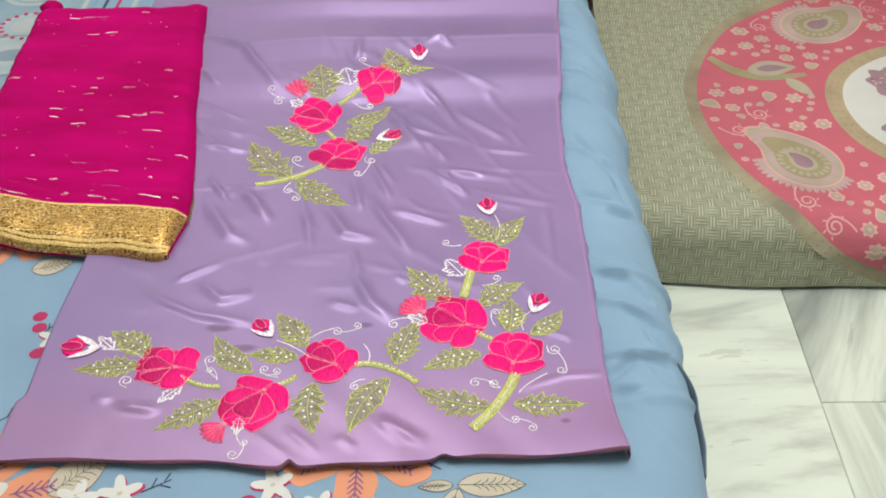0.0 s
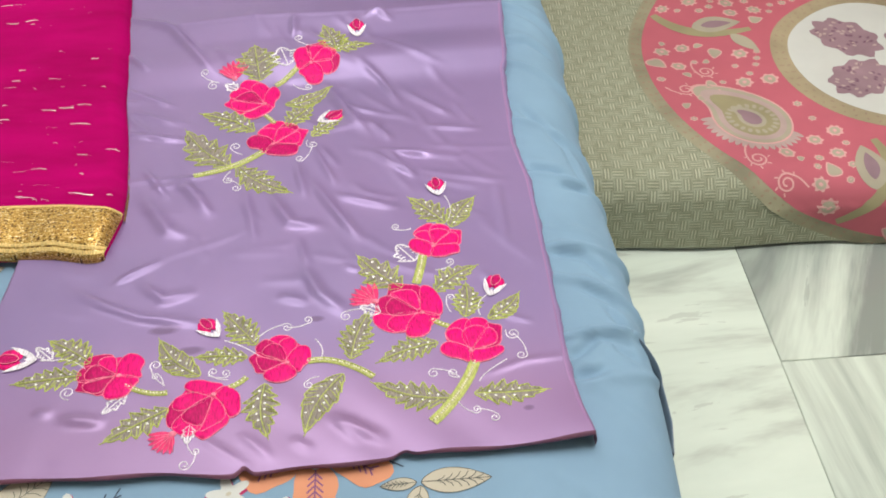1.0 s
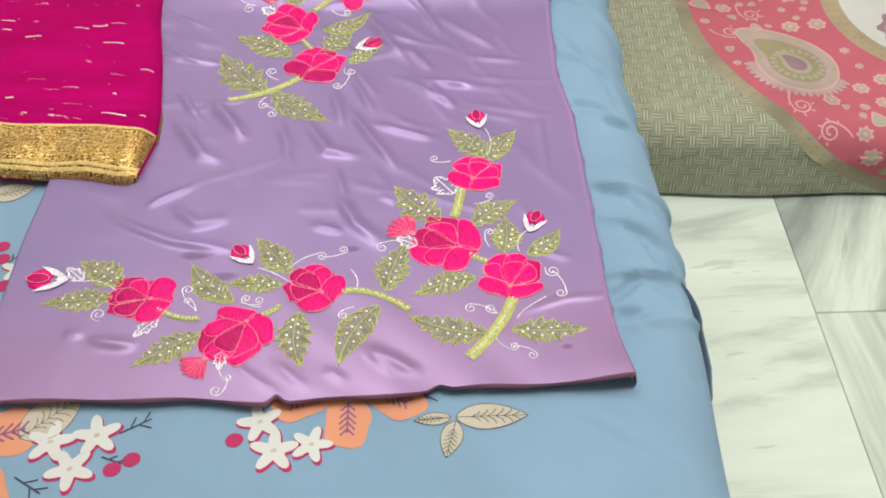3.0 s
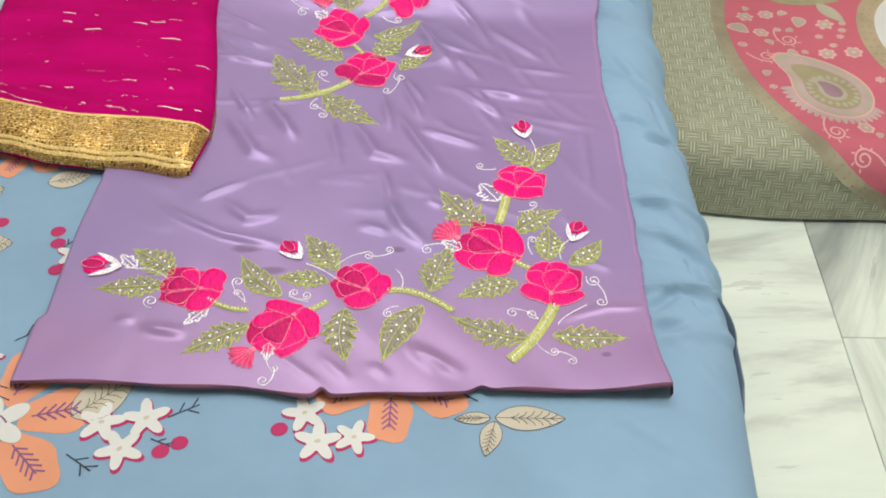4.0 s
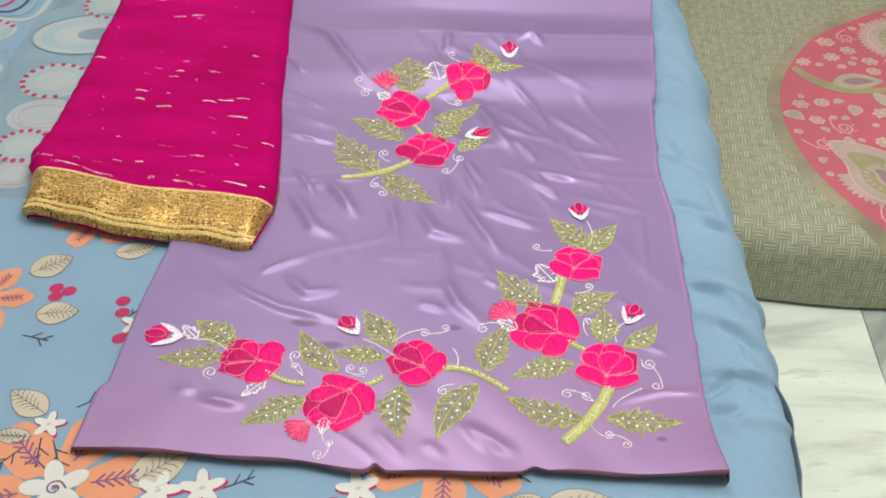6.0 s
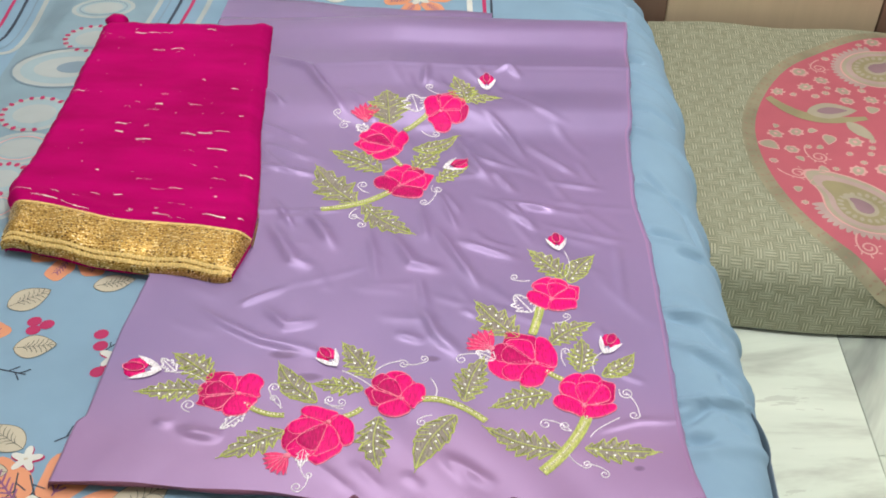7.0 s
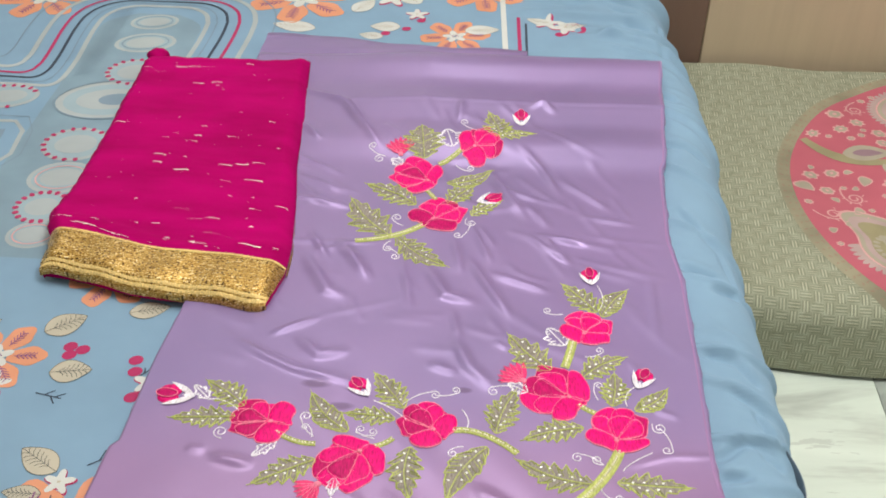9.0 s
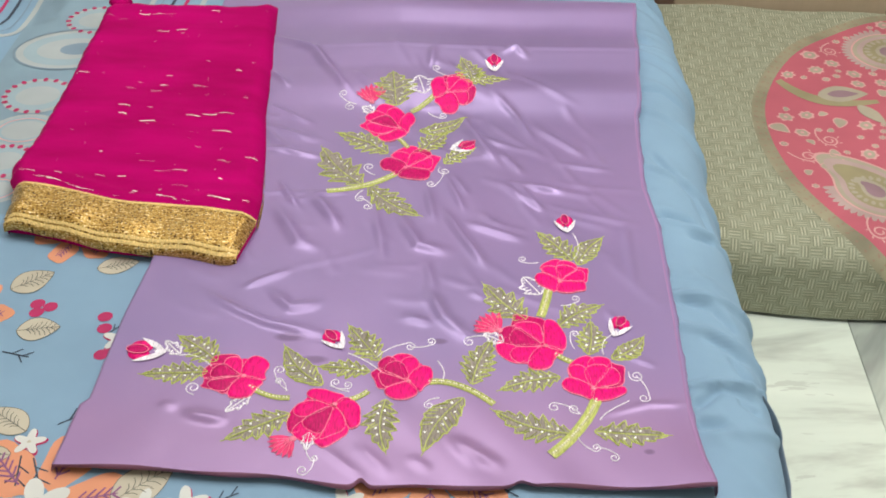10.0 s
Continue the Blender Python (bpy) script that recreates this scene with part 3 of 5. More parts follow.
SHEET_RIDGES = [
    (0.30, 0.63, 0.47, 0.55, 0.012, 0.008), (0.30, 0.50, 0.45, 0.43, 0.010, 0.007), (0.31, 0.39, 0.46, 0.37, 0.009, 0.006),
    (0.30, 0.26, 0.46, 0.27, 0.010, 0.008), (0.30, 0.22, 0.44, 0.18, 0.012, 0.007), (0.29, 0.125, 0.40, 0.150, 0.008, 0.010),
    (0.32, 0.06, 0.45, 0.12, 0.014, 0.005), (0.31, 0.78, 0.46, 0.70, 0.012, 0.008), (0.13, 1.08, 0.34, 1.06, 0.020, 0.016),
    (0.20, 1.03, 0.42, 0.95, 0.018, 0.012), (0.26, 0.97, 0.44, 0.88, 0.012, 0.008), (0.10, 1.15, 0.40, 1.16, 0.026, 0.022), (0.22, 1.00, 0.44, 1.04, 0.014, 0.010),
]


def sheet_height(X, Y):
    Z = 0.500 + 0.0014 * waves(X, Y, 3, 0.35) * np.clip((np.abs(X - 0.0) - 0.25) / 0.1, 0.2, 1)
    for x0, y0, x1, y1, w, h in SHEET_RIDGES:
        Z = Z + ridge(X, Y, x0 - 0.02, y0, x1, y1, 0.5 * w, 0.8 * h)
    for x0, y0, x1, y1 in SHEET_CREASES:
        Z = Z - ridge(X, Y, x0, y0, x1, y1, 0.0058, 0.0068) + ridge(X, Y, x0, y0 + 0.011, x1, y1 + 0.011, 0.008, 0.0026)
    rng = random.Random(5)
    for k in range(26):
        cx, cy = rng.uniform(0.30, 0.37), rng.uniform(-0.12, 1.1)
        a, l = math.radians(rng.uniform(-45, 15)), rng.uniform(0.025, 0.06)
        Z = Z + ridge(X, Y, cx - l * math.cos(a), cy - l * math.sin(a), cx + l * math.cos(a), cy + l * math.sin(a), rng.uniform(0.0045, 0.008), rng.uniform(0.0006, 0.0020))
    for r in ((-0.02, -0.10, 0.12, -0.14, 0.016, 0.003), (0.13, -0.07, 0.30, -0.16, 0.02, 0.004), (-0.24, -0.12, -0.22, -0.22, 0.01, 0.002)):
        Z = Z + ridge(X, Y, *r)
    return Z


SHEET_Z = Relief(-1.35, 0.62, -0.45, 1.66, 0.0025, sheet_height)


def on_sheet(x, y, lift=0.0):
    """Place on the sheet for flat cloth coordinates: level on the bed, rolling down over its side."""
    lift *= 0.55
    d = SHEET_Z(x, y) - 0.5
    edge = EDGE - 0.03 * min(1.0, max(0.0, (y - 0.75) / 0.3)) + 0.006 * math.sin(y * 9)
    if x <= edge:
        return Vector((x, y, 0.5 + d + lift))
    s = x - edge
    a = min(s / SR, math.pi / 2)
    px, pz = edge + SR * math.sin(a), 0.5 - SR + SR * math.cos(a)
    if s > SR * math.pi / 2:
        pz -= s - SR * math.pi / 2
        px += 0.008 * math.sin(y * 17) * min(1, (s - SR * math.pi / 2) / 0.1)
    k = d + lift
    return Vector((px + k * math.sin(a), y, pz + k * math.cos(a)))


def build_bed():
    bed = tagged(new("bed"), "wooden bed with a thick mattress", "bed")
    for x in (-1.25, 0.27):
        for y in (-0.30, 1.52):
            slab("leg", (x, x + 0.07, y, y + 0.07, 0.0, 0.16), WOOD, bed, bevel=0.004)
    slab("bed_frame", (-1.28, 0.33, -0.33, 1.59, 0.16, 0.29), WOOD, bed, bevel=0.006)
    bm = bmesh.new()
    box(bm, -1.27, 0.30, -0.32, 1.57, 0.291, 0.470, bevel=0.04)
    part("mattress", bm, P_WHITE, bed)
    sheet = tagged(new("bedsheet"), "blue cotton bedsheet printed with orange and cream flowers", "bedsheet")
    bm = bmesh.new()
    xs = np.concatenate([np.arange(-1.28, 0.24, 0.02), np.arange(0.24, 0.46, 0.003), np.arange(0.46, 0.50, 0.01), np.arange(0.50, 0.80, 0.03)])
    ys = np.arange(-0.335, 1.605, 0.0034)
    grid_mesh(bm, [[on_sheet(x, y) for x in xs] for y in ys])
    part("cloth", bm, SHEET, sheet)
    # a loose tuck of the sheet that stands off from the side, its shade painted in
    bm = bmesh.new()
    rows = []
    for i in range(31):
        t = i / 30
        y = 0.152 - 0.118 * t
        off = min(1.0, t / 0.30)
        x = 0.370 + 0.032 * math.sin(off * math.pi / 2) - 0.006 * max(0, (t - 0.7) / 0.3)
        z = 0.482 - 0.048 * off - 0.010 * t
        rows.append([Vector((x - 0.006, y, z - 0.20)), Vector((x - 0.001, y, z - 0.05)), Vector((x - 0.0008, y, z)), Vector((x + 0.0008, y, z)), Vector((x + 0.001, y, z - 0.05)), Vector((x - 0.004, y, z - 0.20))])
    grid_mesh(bm, rows)
    part("tuck", bm, SHEET_SHADED, sheet, "sheet fold with its shade painted in darker grey-blue")
    return sheet


BEDSHEET = build_bed()


def printed(name, bm, mats):
    return part(name, bm, mats, BEDSHEET)


def orange_flower(x, y, r, rot=0.3, petals=6):
    bm = bmesh.new()
    for k in range(petals):
        a = rot + 6.2832 * k / petals
        px, py = x + 0.60 * r * math.cos(a), y + 0.60 * r * math.sin(a)
        out = []
        for i in range(28):
            b = 6.2832 * i / 28
            q = 1 + 0.07 * math.cos(5 * b + k) + 0.06 * math.cos(3 * b)
            ex, ey = 0.42 * r * q * math.cos(b), 0.272 * r * q * math.sin(b) * (1 + 0.36 * math.cos(b))
            out.append((px + ex * math.cos(a) - ey * math.sin(a), py + ex * math.sin(a) + ey * math.cos(a)))
        blob(bm, out, (px, py), on_sheet, 0.0008 + 0.00005 * k, 0)
        # veins
        base, tip = (x + 0.36 * r * math.cos(a), y + 0.36 * r * math.sin(a)), (x + 0.82 * r * math.cos(a), y + 0.82 * r * math.sin(a))
        ribbon(bm, [base, tip], 0.020 * r, on_sheet, 0.0016, 1, 0)
        for j in range(5):
            t = 0.12 + 0.19 * j
            vx, vy = base[0] + (tip[0] - base[0]) * t, base[1] + (tip[1] - base[1]) * t
            for sg in (0.75, -0.75):
                l = 0.15 * r * (1 - 0.5 * abs(t - 0.45))
                ribbon(bm, [(vx, vy), (vx + l * math.cos(a + sg), vy + l * math.sin(a + sg))], 0.022 * r, on_sheet, 0.0016, 1, 0)
    for k in range(5):
        a = rot + 0.4 + 6.2832 * k / 5
        px, py = x + 0.2 * r * math.cos(a), y + 0.2 * r * math.sin(a)
        blob(bm, oval(px, py, 0.17 * r, 0.10 * r, a, 16), (px, py), on_sheet, 0.0018 + 0.0001 * k, 2)
    ribbon(bm, spiral(x + 0.12 * r, y, x, y, 0.09 * r, 1.2), 0.02 * r, on_sheet, 0.0026, 1, 0)
    printed("printed_orange_flower", bm, [P_ORANGE, P_PURPLE, P_WHITE])


def white_flower(x, y, r, rot=0.0):
    bm = bmesh.new()

    def star(k, ox, oy):
        out = []
        for i in range(50):
            a = 6.2832 * i / 50
            q = r * k * (0.72 + 0.28 * math.cos(5 * (a - rot)))
            out.append((x + ox + q * math.cos(a), y + oy + q * math.sin(a)))
        return out

    blob(bm, star(1.08, 0.06 * r, -0.10 * r), (x, y), on_sheet, 0.0009, 1)
    blob(bm, star(1.0, 0, 0), (x, y), on_sheet, 0.0014, 0)
    blob(bm, oval(x, y, 0.13 * r, 0.10 * r, rot, 10), (x, y), on_sheet, 0.0019, 2, rings=1)
    printed("printed_white_flower", bm, [P_WHITE, P_BERRY, P_CREAM])


def cream_leaf(x0, y0, x1, y1, wide=0.6, colour=0):
    bm = bmesh.new()
    a, b, rib = leaf_outline(x0, y0, x1, y1, wide)
    strip_fill(bm, a, b, on_sheet, 0.0010, 0)
    for line in (a, b):
        ribbon(bm, line, 0.0007, on_sheet, 0.0014, 1, 0)
    ribbon(bm, rib, 0.0007, on_sheet, 0.0016, 1, 0)
    dx, dy = x1 - x0, y1 - y0
    for k in range(2, 8):
        t = k / 9
        for sg in (1, -1):
            w = wide * 0.30 * math.sin(math.pi * t)
            p, q = (x0 + dx * t, y0 + dy * t), (x0 + dx * (t + 0.12) - dy * sg * w, y0 + dy * (t + 0.12) + dx * sg * w)
            ribbon(bm, [p, ((p[0] + q[0]) / 2 + dx * 0.03, (p[1] + q[1]) / 2 + dy * 0.03), q], 0.0008, on_sheet, 0.0016, 1, 0)
    printed("printed_leaf", bm, [P_WHITE if colour else P_CREAM, P_LINE if not colour else P_SAGE])


def berry(x, y, r=0.008):
    bm = bmesh.new()
    blob(bm, oval(x, y, r, r * 0.9, 0.4, 14), (x, y), on_sheet, 0.0010, 0, rings=1)
    printed("printed_berry", bm, P_BERRY)


def twig(x, y, ang, length):
    bm = bmesh.new()
    tip = (x + length * math.cos(ang), y + length * math.sin(ang))
    ribbon(bm, [(x, y), tip], 0.0016, on_sheet, 0.0010, 0, 0)
    for t, sg in ((0.35, 0.8), (0.6, -0.8), (0.75, 0.7)):
        px, py = x + (tip[0] - x) * t, y + (tip[1] - y) * t
        ribbon(bm, [(px, py), (px + 0.4 * length * math.cos(ang + sg), py + 0.4 * length * math.sin(ang + sg))], 0.0015, on_sheet, 0.0010, 0, 0)
    printed("printed_twig", bm, P_NAVY)


def print_sheet():
    for x, y, r, rot in ((-0.306, -0.044, 0.088, 0.25), (-0.462, 0.190, 0.052, 0.1), (0.046, 0.018, 0.074, 0.5), (-0.375, 0.330, 0.052, 0.2),
                         (-0.285, 1.100, 0.088, 0.4), (-0.012, 0.982, 0.056, 0.2), (0.027, 1.150, 0.070, 0.7), (-0.73, 1.07, 0.08, 0.2), (-0.66, 0.10, 0.09, 0.6)):
        orange_flower(x, y, r, rot)
    for x, y, r, rot in ((-0.212, -0.041, 0.022, 0.2), (-0.173, -0.036, 0.022, 0.5), (-0.190, -0.069, 0.022, 0.9), (-0.032, -0.028, 0.021, 0.6),
                         (-0.018, -0.058, 0.022, 0.3), (0.014, -0.053, 0.019, 0.0), (-0.287, 0.165, 0.018, 0.3), (-0.081, 1.059, 0.020, 0.4),
                         (-0.129, 1.118, 0.03, 0.2), (0.170, 1.032, 0.026, 0.8), (0.140, 1.048, 0.024, 0.1), (-0.335, 0.028, 0.016, 0.3), (-0.450, 0.150, 0.02, 0.3)):
        white_flower(x, y, r, rot)
    for p in ((-0.154, -0.071), (-0.139, -0.062), (-0.053, -0.046), (-0.310, 0.196), (-0.306, 0.179), (-0.299, 0.142), (-0.387, 0.211),
              (-0.372, 0.207), (-0.384, 0.198), (-0.127, 0.985), (-0.094, 1.004), (-0.072, 1.036), (0.160, 1.005), (0.196, 1.018)):
        berry(*p)
    for q in ((-0.240, -0.036, -0.192, 0.008, 0.62), (-0.424, 0.232, -0.385, 0.262, 0.75), (-0.396, 0.170, -0.352, 0.178, 0.75), (-0.342, 0.040, -0.385, 0.066, 0.62),
              (-0.347, 0.012, -0.385, 0.012, 0.5), (-0.340, 0.270, -0.296, 0.285, 0.6), (0.140, -0.030, 0.204, -0.030, 0.42), (0.140, -0.034, 0.130, -0.072, 0.50),
              (0.136, -0.030, 0.103, -0.032, 0.40), (-0.46, 0.10, -0.50, 0.14, 0.6), (-0.52, 0.21, -0.48, 0.25, 0.6)):
        cream_leaf(*q)
    for q in ((-0.105, 1.010, -0.155, 1.008, 0.7), (0.003, 1.005, 0.060, 1.013, 0.6), (-0.245, 0.992, -0.318, 1.003, 0.5), (-0.13, 0.972, -0.170, 0.978, 0.6),
              (0.150, 1.04, 0.105, 1.058, 0.5), (0.155, 1.03, 0.205, 1.030, 0.4), (-0.08, 1.10, -0.12, 1.15, 0.6), (-0.19, 1.06, -0.16, 1.11, 0.6)):
        cream_leaf(*q, colour=1)
    for q in ((-0.154, -0.035, 0.5, 0.03), (-0.235, -0.075, -0.6, 0.03), (-0.165, -0.058, -0.4, 0.02), (-0.337, 0.012, -1.4, 0.035), (-0.325, 0.010, -1.1, 0.035),
              (-0.315, 0.050, 0.6, 0.035), (-0.300, 0.172, 0.9, 0.02), (-0.400, 0.140, -0.2, 0.03), (-0.350, 0.000, -2.2, 0.03), (0.125, -0.012, 2.6, 0.025)):
        twig(*q)


def print_border():
    """The woven-look border of the sheet: ovals with dotted rims between curved bands of line."""
    for i, (x, y, rx, ry) in enumerate(((-0.515, 0.990, 0.034, 0.024), (-0.510, 0.918, 0.042, 0.028), (-0.497, 0.823, 0.040, 0.036), (-0.512, 0.737, 0.066, 0.047),
                                        (-0.520, 0.613, 0.040, 0.038), (-0.511, 0.530, 0.038, 0.034), (-0.512, 0.462, 0.030, 0.030), (-0.503, 0.405, 0.028, 0.024), (-0.665, 0.732, 0.040, 0.030))):
        rx, ry = 1.18 * rx, 1.14 * ry
        bm = bmesh.new()
        blob(bm, oval(x, y, rx, ry, 0.2), (x, y), on_sheet, 0.0009, 0)
        blob(bm, oval(x, y, rx * 0.86, ry * 0.84, 0.2), (x, y), on_sheet, 0.0013, 1)
        blob(bm, oval(x, y, rx * 0.62, ry * 0.55, 0.2), (x, y), on_sheet, 0.0017, 0)
        if i == 3:
            blob(bm, oval(x + 0.012, y, rx * 0.35, ry * 0.30, 0.2), (x + 0.012, y), on_sheet, 0.0022, 3)
            ring_line(bm, x, y, rx * 1.03, ry * 1.03, 0.003, on_sheet, 3, 0.2, 0.0022)
        elif i % 2 == 0 and i > 1:
            for k in range(14):
                a = 0.6 + 4.4 * k / 13
                bx, by = x + rx * 0.93 * math.cos(a), y + ry * 0.93 * math.sin(a)
                blob(bm, oval(bx, by, 0.0045, 0.0035, a, 8), (bx, by), on_sheet, 0.0021, 2, rings=1)
        else:
            ring_line(bm, x, y, rx * 0.74, ry * 0.70, 0.002, on_sheet, 3 if i < 2 else 4, 0.2, 0.0022)
        printed("printed_oval", bm, [P_OVAL, P_PALE, P_BERRY, P_GREY, P_ROSE])
    bm = bmesh.new()
    rows = []
    for i in range(40):
        y = 0.36 + 0.66 * i / 39
        inset = 0.05 * max(0, (y - 0.97) / 0.05) ** 2
        rows.append([on_sheet(-0.600 + inset + (0.168 - 2 * inset) * j / 20, y, 0.0004) for j in range(21)])
    grid_mesh(bm, rows)
    printed("printed_field", bm, P_FIELD)
    # curved bands beside the ovals
    for half, w, mat in ((0.088, 0.008, P_OVAL), (0.103, 0.002, P_GREY), (0.120, 0.0050, P_NAVY), (0.140, 0.0055, P_BERRY), (0.166, 0.0085, P_OVAL), (0.20, 0.0025, P_GREY)):
        bm = bmesh.new()
        mid, top, r = -0.516, 1.050 + (half - 0.088) * 0.62, 0.055 + (half - 0.088) * 0.5
        right = [(mid + half + 0.003 * math.sin(i * 0.5), 0.40 + (top - r - 0.40) * i / 30) for i in range(31)]
        right += [(mid + half - r * (1 - math.cos(a)), top - r + r * math.sin(a)) for a in (0.157 * k for k in range(1, 11))]
        # the outer side comes down, then bends away from the ovals
        low, c = 0.768 + (half - 0.088) * 0.72, 0.022
        left = [(2 * mid - x, y) for x, y in reversed(right) if y > low + c]
        left += [(mid - half - c * (1 - math.cos(a)), low + c - c * math.sin(a)) for a in (0.157 * k for k in range(1, 11))]
        left += [(mid - half - c - 0.03 * k, low + 0.002 * math.sin(k)) for k in range(1, 12)]
        ribbon(bm, right + left, w, on_sheet, 0.0011, 0, 0)
        printed("printed_arch", bm, mat)
    # an angular block beside the ovals
    for w, grow, mat in ((0.007, 0.0, P_OVAL), (0.002, 0.014, P_GREY), (0.010, -0.03, P_GREY)):
        bm = bmesh.new()
        ribbon(bm, [(-0.80, 0.664 + grow), (-0.625 + grow, 0.664 + grow), (-0.606 + grow, 0.640), (-0.600 + grow, 0.58), (-0.640 + grow, 0.50), (-0.70, 0.44)], w, on_sheet, 0.0011, 0, 0)
        printed("printed_block", bm, mat)
    # hatched patch
    bm = bmesh.new()
    for k in range(40):
        y = 0.80 + 0.0058 * k
        ribbon(bm, [(-0.592, y), (-0.562 + 0.003 * math.sin(k), y + 0.020)], 0.0009, on_sheet, 0.0012, 0, 0)
    tagged(printed("printed_hatching", bm, P_GREY), kind="stuff")
    for pts, w, mat in (([(0.062, 1.150), (0.074, 0.90)], 0.009, P_WHITE), ([(0.091, 1.062), (0.097, 0.895)], 0.006, P_BERRY), ([(0.104, 1.040), (0.108, 0.88)], 0.004, P_NAVY)):
        bm = bmesh.new()
        (ax, ay), (bx, by) = pts
        ribbon(bm, [(ax + (bx - ax) * i / 8, ay + (by - ay) * i / 8) for i in range(9)], w, on_sheet, 0.0011, 0, 0)
        printed("printed_band", bm, mat)


def print_rest():
    rng = random.Random(9)
    for x, y in ((-0.98, -0.12), (-0.86, 0.42), (-1.08, 0.72), (-0.92, 1.28), (-0.52, 1.36), (-0.12, 1.40), (-0.62, -0.22), (0.10, 1.30), (-1.12, 0.22)):
        orange_flower(x, y, rng.uniform(0.07, 0.09), rng.uniform(0, 1))
        for k in range(3):
            a = rng.uniform(0, 6.28)
            white_flower(x + 0.13 * math.cos(a), y + 0.12 * math.sin(a), 0.021, rng.uniform(0, 1))
            berry(x + 0.16 * math.cos(a + 0.4), y + 0.14 * math.sin(a + 0.4))
            b = a + rng.uniform(1.0, 1.6)
            cream_leaf(x + 0.09 * math.cos(b), y + 0.09 * math.sin(b), x + 0.145 * math.cos(b), y + 0.145 * math.sin(b), 0.6)


print_sheet()
print_border()
print_rest()

# ---- the lavender satin ----
BROAD_FOLDS = [
    (-203, 223, -170, 203, -136, 186, -81, 173), (-136, 230, -113, 209, -87, 216), (-154, 373, -120, 315, -102, 307), (32, 240, 49, 202, 73, 177),
    (43, 378, 65, 333, 91, 287), (-212, 756, -154, 719, -100, 626), (55, 577, 84, 513, 105, 479), (-7, 361, 16, 317, 45, 309),
    (-191, 60, -155, 54), (63, 41, 106, 13), (-115, 403, -78, 344),
]
NARROW_FOLDS = [
    (-208, 666, -180, 630), (-201, 589, -140, 553), (-188, 542, -129, 512), (-188, 497, -116, 478), (-158, 423, -129, 375), (103, 615, 127, 582, 147, 537),
    (107, 499, 134, 458), (134, 432, 181, 424), (112, 431, 154, 391), (40, 449, 64, 386), (20, 419, 31, 364), (12, 679, 13, 718),
    (113, 714, 129, 725, 144, 706), (-165, 240, -125, 266), (7, 203, 34, 193), (69, 359, 132, 333), (129, 432, 158, 388),
]
FAINT_FOLDS = [
    (120, 438, 177, 424), (49, 449, 68, 414), (-38, 373, -23, 296), (26, 287, 36, 246), (75, 243, 91, 232), (-219, 71, -204, 67), (-22, 28, 6, 0),
    (25, 19, 43, 5), (211, 79, 251, 94, 291, 96), (235, 158, 263, 145), (222, 220, 238, 189), (253, 356, 253, 272), (-64, 31, -18, -6), (63, 37, 84, 12),
    (-230, 300, -190, 280), (150, 560, 210, 500), (180, 480, 240, 470),
]


def hem_y(x):
    """The front hem's line."""
    return -0.004 - 0.010 * math.exp(-((x - 0.0) / 0.11) ** 2) + 0.008 * math.exp(-((x + 0.018) / 0.006) ** 2) + 0.005 * math.exp(-((x - 0.127) / 0.008) ** 2) + 0.0015 * math.sin(x * 47)


def right_x(y):
    return float(np.interp(y, [0, 0.03, 0.083, 0.22, 0.37, 0.44, 0.595, 0.607, 0.885], [0.302, 0.297, 0.293, 0.294, 0.293, 0.284, 0.289, 0.294, 0.311]))


def left_x(y):
    return float(np.interp(y, [0, 0.07, 0.077, 0.19, 0.28, 0.85], [-0.300, -0.296, -0.289, -0.286, -0.278, -0.312]))


